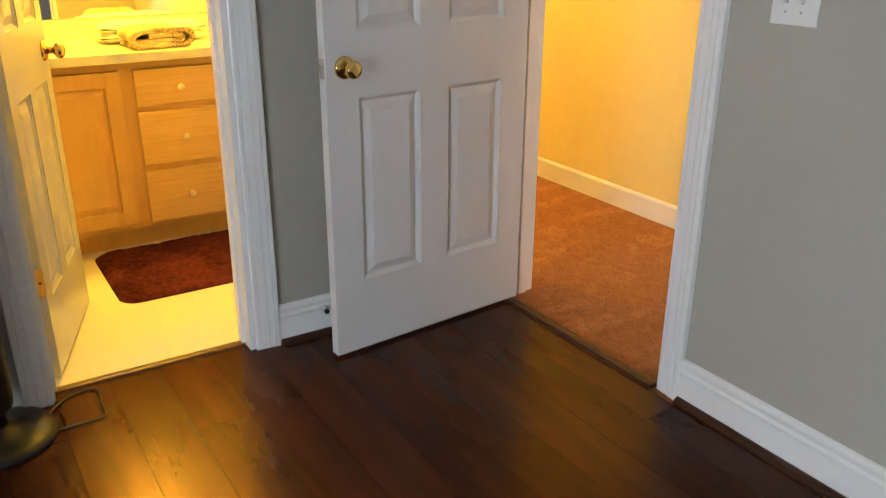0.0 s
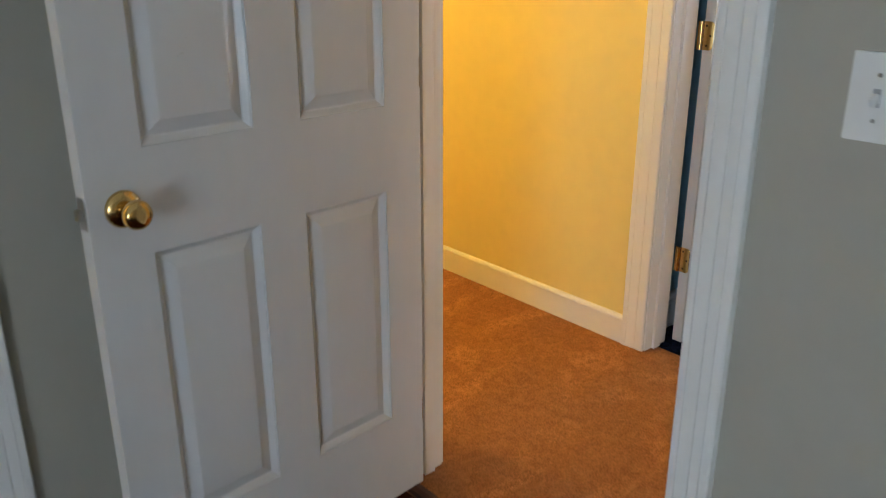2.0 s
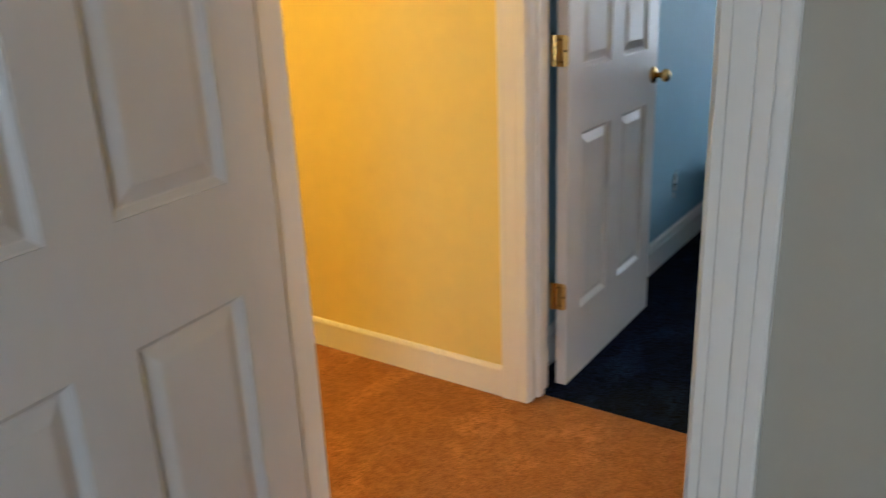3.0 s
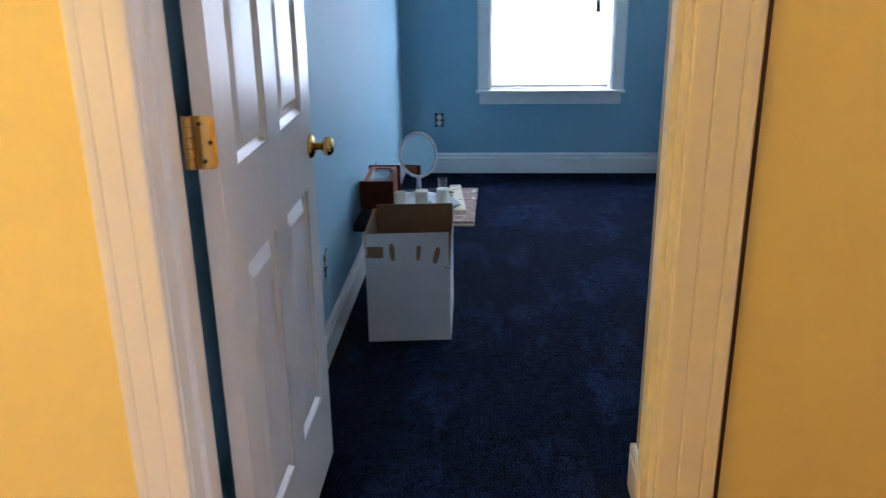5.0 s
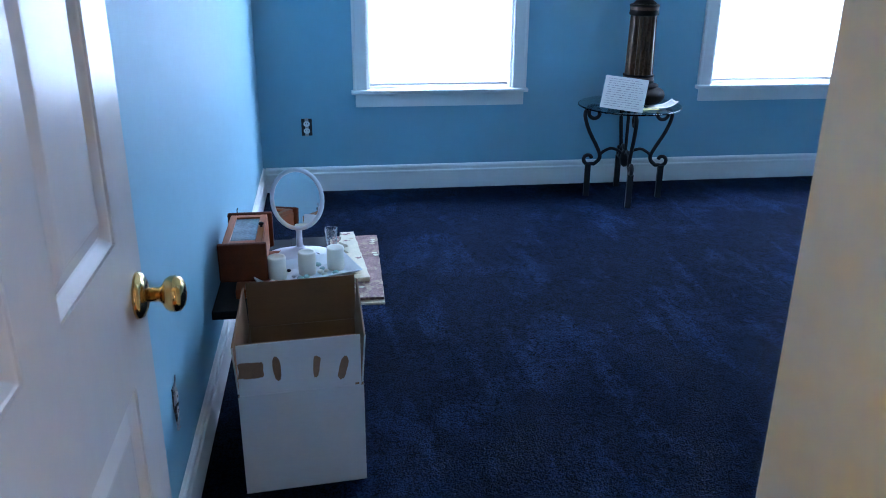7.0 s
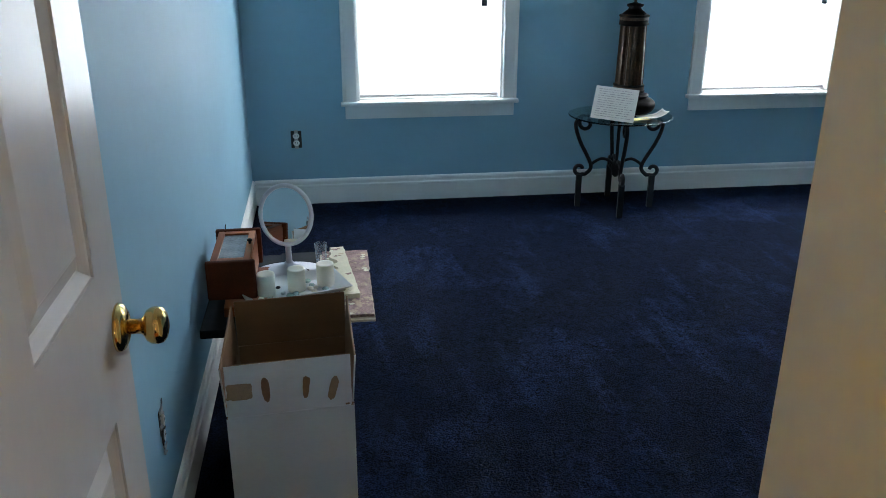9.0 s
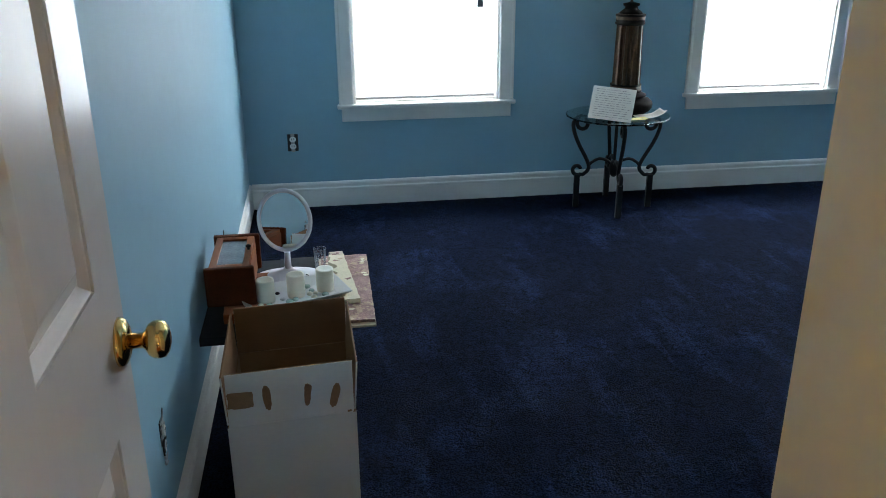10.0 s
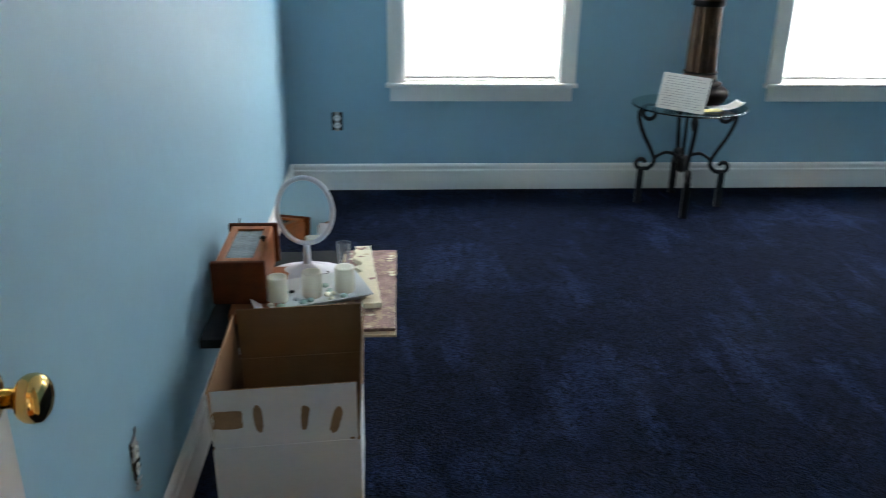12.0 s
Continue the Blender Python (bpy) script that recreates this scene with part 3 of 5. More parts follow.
M_WAX = mat("ivory candle wax", (0.78, 0.74, 0.62), 0.45, 0.04, 20.0)
M_PORCELAIN = mat("white glazed porcelain", (0.80, 0.80, 0.80), 0.15, 0.02)
M_LILAC = mat("pearl white plastic", (0.70, 0.68, 0.72), 0.35, 0.03)
M_IRON = mat("black wrought iron", (0.012, 0.012, 0.013), 0.5, 0.3, 30.0, 0.5, 120, metal=0.4)
M_BRONZE = mat("dark bronze carved resin", (0.009, 0.0055, 0.004), 0.42, 0.5, 14.0, 0.5, 60, col2=(0.070, 0.038, 0.018), spec=0.3)
M_DRUM = mat("black matt resin", (0.008, 0.007, 0.006), 0.6, 0.4, 20.0, 0.4, 60, spec=0.06)
M_PAPER = mat("white paper", (0.66, 0.65, 0.61), 0.8, 0.02, 20.0)
M_INK = mat("grey ink", (0.30, 0.29, 0.29), 0.8, 0.1)
M_SHADE = mat("white fabric shade", (0.80, 0.78, 0.72), 0.9, 0.03, 20.0)
M_THIN = bpy.data.materials.new("thin clear glass")
M_THIN.use_nodes = True
gn = M_THIN.node_tree
gb, gt, gm, gw = gn.nodes["Principled BSDF"], gn.nodes.new("ShaderNodeBsdfTransparent"), gn.nodes.new("ShaderNodeMixShader"), gn.nodes.new("ShaderNodeLayerWeight")
gb.inputs["Base Color"].default_value, gb.inputs["Roughness"].default_value, gb.inputs["Metallic"].default_value = (0.75, 0.80, 0.84, 1), 0.05, 0.0
gw.inputs["Blend"].default_value = 0.12
gn.links.new(gw.outputs["Facing"], gm.inputs[0])
gn.links.new(gt.outputs[0], gm.inputs[1])
gn.links.new(gb.outputs[0], gm.inputs[2])
gn.links.new(gm.outputs[0], gn.nodes["Material Output"].inputs["Surface"])
M_STONE = mat("green glass pebble", (0.45, 0.60, 0.55), 0.08, 0.2, 40.0)
M_TORNGREY = mat("grey gypsum core", (0.26, 0.29, 0.34), 0.9, 0.3, 60.0, 0.8, 200)
M_TORN = mat("torn drywall paper", (0.70, 0.53, 0.32), 0.9, 0.25, 60.0, 0.8, 200)
M_GYPSUM = mat("grey gypsum", (0.42, 0.42, 0.44), 0.9, 0.2, 60.0, 0.6, 200)
M_RUBBER = mat("black rubber", (0.012, 0.012, 0.012), 0.55, 0.1)


# ---- grey room ----
def shoe(name, a, b, out):
    prof = [(0, 0), (0, 0.019), (0.007, 0.0178), (0.0135, 0.0135), (0.0178, 0.007), (0.019, 0)]
    return structure(part(name, strip(prof, a, b, out, (0, 0, 1)), M_DARKWOOD), "dark walnut quarter-round along the baseboard", "trim")


shoe("trim_shoe_1", (0.838, -0.014, 0), (3.6, -0.014, 0), (0, -1, 0))
shoe("trim_shoe_2", (-0.101, -0.864, 0), (-0.101, -0.016, 0), (1, 0, 0))
structure(part("trim_threshold_hall", strip([(0, 0), (0.004, 0.011), (0.020, 0.013), (0.036, 0.010), (0.042, 0)], (-0.018, -0.034, 0.0005), (0.744, -0.034, 0.0005), (0, 0, 1), (0, 1, 0)), M_DARKWOOD), "dark walnut threshold strip at the hall carpet", "trim")
structure(part("trim_threshold_bath", strip([(0, 0), (0.004, 0.007), (0.016, 0.009), (0.030, 0.006), (0.034, 0)], (-0.192, -1.550, 0.0005), (-0.192, -0.966, 0.0005), (0, 0, 1), (1, 0, 0)), M_DARKWOOD), "dark walnut threshold strip at the bathroom floor", "trim")

# double toggle switch plate
sp = thing("light_switch", pose(1.018, 0.0, 1.145), "white double toggle switch plate on the greige wall", "light switch")
part("plate", boxed(-0.061, 0.061, -0.006, 0.0, -0.059, 0.059, bevel=0.003), M_WHITEPL, sp)
for dx in (-0.023, 0.018):
    part("toggle_slot", boxed(dx - 0.0052, dx + 0.0052, -0.0063, -0.0052, -0.012, 0.012, bevel=0.0004), M_GYPSUM, sp)
    tg = part("toggle", boxed(-0.0042, 0.0042, -0.015, 0.0, -0.006, 0.006, bevel=0.0015), M_WHITEPL, sp, "white toggle lever")
    tg.matrix_local = pose(dx, -0.005, 0.001, 28)
    for dz in (0.030, -0.030):
        part("screw", turned([(0.003, 0), (0.0026, 0.0014), (0.001, 0.0016)], 10, pose(dx, -0.006, dz, 90)), M_STEEL, sp)

# door stop on the baseboard behind the open door
ds = thing("door_stop", pose(-0.101, -0.712, 0.098), "small spring door stop with black rubber tip on the baseboard", "door stop")
part("rod", turned([(0.009, 0), (0.009, 0.003), (0.0045, 0.005), (0.0045, 0.030), (0.006, 0.031)], 14, pose(0, 0, 0, 0, 90)), M_WHITEPL, ds, "", True)
part("tip", turned([(0.0075, 0.030), (0.0085, 0.033), (0.0085, 0.041), (0.006, 0.043)], 14, pose(0, 0, 0, 0, 90)), M_RUBBER, ds, "black rubber tip", True)

# dark tower fan beside the bathroom doorway
fan = thing("tower_fan", pose(0.012, -1.717, 0.0), "black tower fan on a round base by the bathroom doorway", "fan")
part("base", turned([(0.150, 0.0), (0.152, 0.008), (0.148, 0.016), (0.120, 0.024), (0.080, 0.030), (0.045, 0.036), (0.035, 0.050)], 48), M_BLACKMETAL, fan, "", True)
part("neck", turned([(0.034, 0.048), (0.030, 0.075), (0.040, 0.095)], 32), M_BLACKMETAL, fan, "", True)
part("body", turned([(0.042, 0.090), (0.055, 0.105), (0.058, 0.130), (0.058, 0.84), (0.053, 0.87), (0.034, 0.88)], 40), M_BLACKMETAL, fan, "", True)
cord = thing("power_cord", pose(0, 0, 0), "thin black power cord looped on the wood floor", "power cord")
part("cable", tube(spline([(0.02, -1.60, 0.006), (-0.04, -1.585, 0.005), (-0.10, -1.535, 0.005), (-0.128, -1.470, 0.005), (-0.112, -1.440, 0.005), (-0.03, -1.442, 0.006), (0.040, -1.447, 0.005), (0.052, -1.470, 0.005), (0.050, -1.53, 0.005), (0.055, -1.575, 0.005), (0.06, -1.60, 0.008)], 8), 0.0032, 8), M_RUBBER, cord, "", True)


# ---- bathroom ----
M_KNOB = mat("pale turned wood", (0.80, 0.66, 0.38), 0.3, 0.04, 20.0)


def knob_small(parent, y, z, x):
    part("pull_knob", turned([(0.007, 0), (0.006, 0.010), (0.012, 0.014), (0.0155, 0.019), (0.0150, 0.025), (0.009, 0.029), (0.003, 0.030)], 20, pose(x, y, z, 0, 90)), M_KNOB, parent, "round pale wooden knob", True)


van = thing("vanity_cabinet", pose(0, 0, 0), "honey maple bathroom vanity with drawers and a panelled door", "vanity")
part("carcass", boxed(-1.75, -1.222, -1.92, -0.502, 0.10, 0.79, bevel=0.001), M_MAPLE, van)
part("toe_kick", boxed(-1.75, -1.285, -1.92, -0.502, 0.0, 0.10), M_MAPLE, van)
ff = bmesh.new()
for a in ((-1.92, -0.502, 0.760, 0.79), (-1.92, -0.502, 0.10, 0.128), (-1.046, -0.992, 0.128, 0.760), (-0.648, -0.502, 0.128, 0.760), (-0.992, -0.648, 0.584, 0.614), (-0.992, -0.648, 0.340, 0.368), (-1.445, -1.40, 0.128, 0.760), (-1.92, -1.84, 0.128, 0.76)):
    box(ff, -1.222, -1.204, *a, bevel=0.001)
part("face_frame", ff, M_MAPLE, van)
for z0, z1 in ((0.612, 0.756), (0.366, 0.586), (0.118, 0.342)):
    dr = part("drawer_front", boxed(-1.204, -1.186, -0.996, -0.644, z0, z1, bevel=0.005), M_MAPLE_FLAT, van)
    knob_small(dr, -0.820, (z0 + z1) / 2 - 0.004, -1.186)


def vanity_door(y0, y1, ky):
    bm = bmesh.new()
    z0, z1 = 0.128, 0.756
    for a in ((y0, y0 + 0.058, z0, z1), (y1 - 0.058, y1, z0, z1), (y0 + 0.058, y1 - 0.058, z0, z0 + 0.058), (y0 + 0.058, y1 - 0.058, z1 - 0.058, z1)):
        box(bm, -1.204, -1.185, *a, bevel=0.002)
    d = part("cabinet_door", bm, M_MAPLE, van)
    p = bmesh.new()
    ring = []
    for ins, x in ((0.058, -1.198), (0.066, -1.198), (0.092, -1.187), (0.094, -1.187)):
        ring.append([p.verts.new((x, y, z)) for y, z in ((y0 + ins, z0 + ins), (y1 - ins, z0 + ins), (y1 - ins, z1 - ins), (y0 + ins, z1 - ins))])
    for q, r in zip(ring, ring[1:]):
        for i in range(4):
            p.faces.new((q[i], q[(i + 1) % 4], r[(i + 1) % 4], r[i]))
    p.faces.new(ring[-1])
    part("raised_panel", p, M_MAPLE, d)
    knob_small(d, ky, 0.66, -1.185)


vanity_door(-1.398, -1.048, -1.375)
vanity_door(-1.838, -1.448, -1.475)

ct = thing("countertop", pose(0, 0, 0), "cream cultured marble vanity top with backsplash and oval basin", "countertop")
bm = bmesh.new()
cx, cy, ra, rb = -1.47, -1.36, 0.15, 0.20
seg = 40
outer = [(-1.745, -1.92), (-1.168, -1.92), (-1.168, -0.503), (-1.745, -0.503)]
ov = [bm.verts.new((cx + ra * math.cos(2 * math.pi * i / seg), cy + rb * math.sin(2 * math.pi * i / seg), 0.825)) for i in range(seg)]
sq = []
for i in range(seg):
    c, s = math.cos(2 * math.pi * i / seg), math.sin(2 * math.pi * i / seg)
    k = min(((-1.168 - cx) / c) if c > 1e-6 else ((-1.745 - cx) / c) if c < -1e-6 else 9, ((-0.503 - cy) / s) if s > 1e-6 else ((-1.92 - cy) / s) if s < -1e-6 else 9)
    sq.append(bm.verts.new((cx + c * k, cy + s * k, 0.825)))
low = [bm.verts.new((v.co.x, v.co.y, 0.790)) for v in sq]
bowl = [ov]
for f, dz in ((0.96, 0.010), (0.85, 0.06), (0.60, 0.10), (0.20, 0.12)):
    bowl.append([bm.verts.new((cx + ra * f * math.cos(2 * math.pi * i / seg), cy + rb * f * math.sin(2 * math.pi * i / seg), 0.825 - dz)) for i in range(seg)])
for i in range(seg):
    j = (i + 1) % seg
    bm.faces.new((ov[i], ov[j], sq[j], sq[i]))
    bm.faces.new((sq[i], sq[j], low[j], low[i]))
    for p, q in zip(bowl, bowl[1:]):
        bm.faces.new((p[i], p[j], q[j], q[i]))
bm.faces.new(bowl[-1])
part("top", bm, M_COUNTER, ct)
part("backsplash", boxed(-1.748, -1.728, -1.92, -0.503, 0.825, 0.905, bevel=0.003), M_COUNTER, ct)
wm = thing("wall_mirror", pose(0, 0, 0), "large frameless mirror above the bathroom vanity", "mirror")
part("mirror_glass", boxed(-1.746, -1.741, -1.90, -0.51, 0.909, 1.95, bevel=0.001), M_MIRROR, wm)


def folded_towel(name, m, lx, ly, layers, thick, mt, label):
    """A stack of soft folds: each fold a rounded, slightly wavy slab."""
    t = thing(name, m, label, "towel")
    for k in range(layers):
        b = bmesh.new()
        nx, ny = 14, 10
        f = 1 - 0.06 * k
        grid = {}
        for side in (0, 1):
            for i in range(nx + 1):
                for j in range(ny + 1):
                    u, v = i / nx * 2 - 1, j / ny * 2 - 1
                    edge = (1 - abs(u) ** 6) * (1 - abs(v) ** 6)
                    w = noise.noise(Vector((u * 2.5 + k * 3, v * 2.5, side * 2 + k))) * 0.012
                    h = thick * (0.5 + (0.5 if side else -0.5) * max(0.0, edge) ** 0.22) + (w if side else 0)
                    grid[side, i, j] = b.verts.new((u * lx / 2 * f + noise.noise(Vector((v * 2, k, 1))) * 0.008, v * ly / 2 * f, k * thick * 0.88 + h))
        for side in (0, 1):
            for i in range(nx):
                for j in range(ny):
                    b.faces.new((grid[side, i, j], grid[side, i + 1, j], grid[side, i + 1, j + 1], grid[side, i, j + 1]))
        bmesh.ops.remove_doubles(b, verts=b.verts, dist=0.0006)
        part("fold", b, mt, t, "", True)
    return t


rt = thing("rolled_towel", pose(-1.335, -0.865, 0.826, 0, 0, 5), "tan and brown patterned towel folded over on the vanity", "towel")
coil = spline([(-0.105, 0, 0.010), (0.0, 0, 0.009), (0.095, 0, 0.010), (0.122, 0, 0.034), (0.098, 0, 0.062), (0.0, 0, 0.070), (-0.090, 0, 0.063), (-0.110, 0, 0.040), (-0.085, 0, 0.026), (0.0, 0, 0.027), (0.070, 0, 0.028), (0.086, 0, 0.038), (0.066, 0, 0.048), (0.0, 0, 0.050), (-0.055, 0, 0.047)], 6)
bm = bmesh.new()
cols = 12
shell = []
for i, c in enumerate(coil):
    t = (coil[min(i + 1, len(coil) - 1)] - coil[max(i - 1, 0)]).normalized()
    nrm = Vector((-t.z, 0, t.x)) * 0.0095
    ring = []
    for side in (1, -1):
        line = []
        for k in range(cols + 1):
            d = -0.10 + 0.20 * k / cols
            wob = noise.noise(Vector((c.x * 14, d * 14, c.z * 14))) * 0.011
            q = c + nrm * side
            line.append(bm.verts.new((d + wob, q.x + wob, max(0.0005, q.z + wob * 0.6))))
        ring.append(line)
    shell.append(ring)
for a, b2 in zip(shell, shell[1:]):
    for side in (0, 1):
        for k in range(cols):
            bm.faces.new((a[side][k], a[side][k + 1], b2[side][k + 1], b2[side][k]))
    for k in (0, cols):
        bm.faces.new((a[0][k], b2[0][k], b2[1][k], a[1][k]))
for ring in (shell[0], shell[-1]):
    for k in range(cols):
        bm.faces.new((ring[0][k], ring[0][k + 1], ring[1][k + 1], ring[1][k]))
part("cloth", bm, M_TOWEL2, rt, "", True)
folded_towel("folded_towel", pose(-1.555, -0.82, 0.827, 0, 0, -4), 0.24, 0.46, 2, 0.040, M_TOWEL, "white bath towel folded on the vanity top")

# shag mat before the vanity
rug = thing("bath_mat", pose(-0.955, -0.86, 0.0), "maroon shag bath mat with rounded corners", "bath mat")
b = bmesh.new()
lx, ly, rr = 0.28, 0.385, 0.07
nx, ny = 66, 90
grid = {}
for i in range(nx + 1):
    for j in range(ny + 1):
        u, v = -lx + 2 * lx * i / nx, -ly + 2 * ly * j / ny
        du, dv = max(0, abs(u) - lx + rr), max(0, abs(v) - ly + rr)
        d = math.hypot(du, dv)
        if d > rr:
            u -= math.copysign(du * (1 - rr / d), u)
            v -= math.copysign(dv * (1 - rr / d), v)
        rim = min(1.0, max(0.0, (rr - math.hypot(max(0, abs(u) - lx + rr), max(0, abs(v) - ly + rr))) / 0.02))
        z = 0.003 + rim * (0.016 + 0.006 * noise.noise(Vector((u * 45, v * 45, 0))) + 0.005 * noise.noise(Vector((u * 12, v * 12, 3))))
        grid[i, j] = b.verts.new((u, v, z))
for i in range(nx):
    for j in range(ny):
        b.faces.new((grid[i, j], grid[i + 1, j], grid[i + 1, j + 1], grid[i, j + 1]))
r = bmesh.ops.extrude_face_region(b, geom=list(b.faces))
bmesh.ops.translate(b, verts=[v for v in r["geom"] if isinstance(v, bmesh.types.BMVert)], vec=(0, 0, -0.0025))
part("mat_body", b, M_RUG, rug, "", True)


# ---- carpets ----
def carpet(m, c0, c1, streak, scale, gain, speck, lump):
    """Cut pile: tufts a few millimetres across and brushed patches that lie to one side."""
    m.use_nodes = True
    n, l = m.node_tree.nodes, m.node_tree.links
    b = n["Principled BSDF"]
    b.inputs["Roughness"].default_value, b.inputs["Specular IOR Level"].default_value = 0.95, 0.025
    tc = n.new("ShaderNodeTexCoord")
    tuft, mid, patch = n.new("ShaderNodeTexNoise"), n.new("ShaderNodeTexNoise"), n.new("ShaderNodeTexNoise")
    tuft.inputs["Scale"].default_value, tuft.inputs["Detail"].default_value = 170, 5
    mid.inputs["Scale"].default_value, mid.inputs["Detail"].default_value, mid.inputs["Distortion"].default_value = 26, 6, 1.2
    patch.inputs["Scale"].default_value, patch.inputs["Detail"].default_value, patch.inputs["Distortion"].default_value = scale, 3, 0.6
    mp = n.new("ShaderNodeMapping")
    mp.inputs["Scale"].default_value, mp.inputs["Rotation"].default_value = streak, (0, 0, radians(18))
    l.new(tc.outputs["Object"], mp.inputs["Vector"])
    l.new(mp.outputs[0], patch.inputs["Vector"])
    for q in (tuft, mid):
        l.new(tc.outputs["Object"], q.inputs["Vector"])
    def spread(src, lo, hi, gain):
        r = n.new("ShaderNodeMapRange")
        r.inputs["From Min"].default_value, r.inputs["From Max"].default_value, r.inputs["To Max"].default_value = lo, hi, gain
        l.new(src.outputs["Fac"], r.inputs["Value"])
        return r

    def plus(p, q):
        s = n.new("ShaderNodeMath")
        s.operation = "ADD"
        l.new(p.outputs[0], s.inputs[0])
        l.new(q.outputs[0], s.inputs[1])
        return s
    a = plus(spread(tuft, 0.40, 0.60, speck), spread(mid, 0.36, 0.64, lump))
    # brush strokes of the vacuum, long and narrow
    stroke, ms = n.new("ShaderNodeTexNoise"), n.new("ShaderNodeMapping")
    stroke.inputs["Scale"].default_value, stroke.inputs["Detail"].default_value, stroke.inputs["Distortion"].default_value = 2.2, 4, 0.5
    ms.inputs["Scale"].default_value, ms.inputs["Rotation"].default_value = (4.2, 1.0, 1), (0, 0, radians(-14))
    l.new(tc.outputs["Object"], ms.inputs["Vector"])
    l.new(ms.outputs[0], stroke.inputs["Vector"])
    brushed = plus(spread(patch, 0.53, 0.66, gain), spread(stroke, 0.555, 0.66, gain))
    base = n.new("ShaderNodeMath")
    base.operation = "ADD"
    base.inputs[1].default_value = 0.50
    l.new(brushed.outputs[0], base.inputs[0])
    rp = n.new("ShaderNodeMath")
    rp.operation = "MULTIPLY"
    l.new(a.outputs[0], rp.inputs[0])
    l.new(base.outputs[0], rp.inputs[1])
    mix = n.new("ShaderNodeMix")
    mix.data_type = "RGBA"
    mix.inputs[6].default_value, mix.inputs[7].default_value = (*c0, 1), (*c1, 1)
    l.new(rp.outputs[0], mix.inputs[0])
    l.new(mix.outputs[2], b.inputs["Base Color"])
    bp = n.new("ShaderNodeBump")
    bp.inputs["Strength"].default_value, bp.inputs["Distance"].default_value = 1.0, 0.0028
    l.new(a.outputs[0], bp.inputs["Height"])
    l.new(bp.outputs["Normal"], b.inputs["Normal"])
    return m


carpet(M_TAN, (0.24, 0.106, 0.042), (0.64, 0.290, 0.108), (1, 1, 1), 4.0, 0.42, 0.46, 0.36)
carpet(M_NAVY, (0.0011, 0.0019, 0.0042), (0.0170, 0.0300, 0.075), (1.3, 1.0, 1), 2.2, 0.52, 0.56, 0.30)


def pile_floor(name, x0, x1, y0, y1, mt, label, step=0.03):
    """A carpet as a gently uneven sheet with thickness."""
    bm = bmesh.new()
    nx, ny = int((x1 - x0) / step), int((y1 - y0) / step)
    g = [[bm.verts.new((x0 + (x1 - x0) * i / nx, y0 + (y1 - y0) * j / ny, -0.002 + 0.0022 * noise.noise(Vector((i * 0.21, j * 0.21, 0))) if 0 < i < nx and 0 < j < ny else -0.004)) for j in range(ny + 1)] for i in range(nx + 1)]
    for i in range(nx):
        for j in range(ny):
            bm.faces.new((g[i][j], g[i + 1][j], g[i + 1][j + 1], g[i][j + 1]))
    box(bm, x0, x1, y0, y1, -0.016, -0.006)
    return structure(part(name, bm, mt, None, "", True), label, "carpet")


pile_floor("floor_hall", -2.6, 3.0, -0.40, 1.172, M_TAN, "tan cut-pile carpet in the hall")
pile_floor("floor_blue", -0.15, 4.6, 1.172, 5.365, M_NAVY, "dark navy cut-pile carpet with vacuum streaks")


# ---- blue room ----
def receptacle(parent, m, half=0.028):
    """A duplex outlet with its strap and no cover plate."""
    box_ = part("outlet_box", boxed(-half, half, -0.004, 0.002, -0.046, 0.046, bevel=0.001), M_RUBBER, parent, "black open outlet box")
    box_.matrix_local = m
    strap = part("strap", boxed(-0.010, 0.010, -0.007, -0.004, -0.050, 0.050, bevel=0.001), M_STEEL, parent)
    strap.matrix_local = m
    for dz in (0.019, -0.019):
        f = part("socket_face", turned([(0.017, 0.0), (0.017, 0.006), (0.0155, 0.008)], 24, pose(0, -0.006, dz, 90) @ Matrix.Diagonal((1.0, 0.85, 1.0, 1.0))), M_WHITEPL, parent, "white socket face")
        f.matrix_local = m
        for dx in (-0.006, 0.006):
            s = part("slot", boxed(dx - 0.0012, dx + 0.0012, -0.0147, -0.0138, dz - 0.001, dz + 0.007), M_RUBBER, f)


o1 = thing("wall_outlet", pose(0.097, 5.363, 0.360), "white duplex outlet without cover plate on the blue wall", "wall outlet", "outlets")
receptacle(o1, Matrix())
o3 = thing("wall_outlet", pose(3.354, 5.363, 0.366), "white duplex outlet without cover plate on the blue wall", "wall outlet", "outlets")
receptacle(o3, Matrix())
o2 = thing("wall_outlet", pose(-0.148, 2.632, 0.338, 0, 0, 90), "loose outlet hanging out of the blue wall", "wall outlet", "outlets")
receptacle(o2, pose(0, 0.004, 0, 3, 2, 0) @ Matrix.Diagonal((0.62, 0.7, 1.0, 1.0)), 0.028)
rnd = random.Random(9)
for i in range(8):
    dz = -0.056 + 0.016 * i
    bm = bmesh.new()
    w = rnd.uniform(0.004, 0.009)
    ring = [(w * rnd.uniform(0.6, 1.2) * math.cos(math.pi * k / 3) + rnd.choice((-0.017, 0.017)), dz + 0.011 * rnd.uniform(0.6, 1.2) * math.sin(math.pi * k / 3)) for k in range(6)]
    mid = sum(p for p, _ in ring) / 6
    lo = [bm.verts.new((p, -0.001, q)) for p, q in ring]
    up = [bm.verts.new((mid + (p - mid) * 0.8, -0.004, q)) for p, q in ring]
    for k in range(6):
        bm.faces.new((lo[k], lo[(k + 1) % 6], up[(k + 1) % 6], up[k]))
    bm.faces.new(up)
    part("torn_edge", bm, rnd.choice((M_GYPSUM, M_TORNGREY, M_DARK)), o2, "ragged gypsum at the cut")

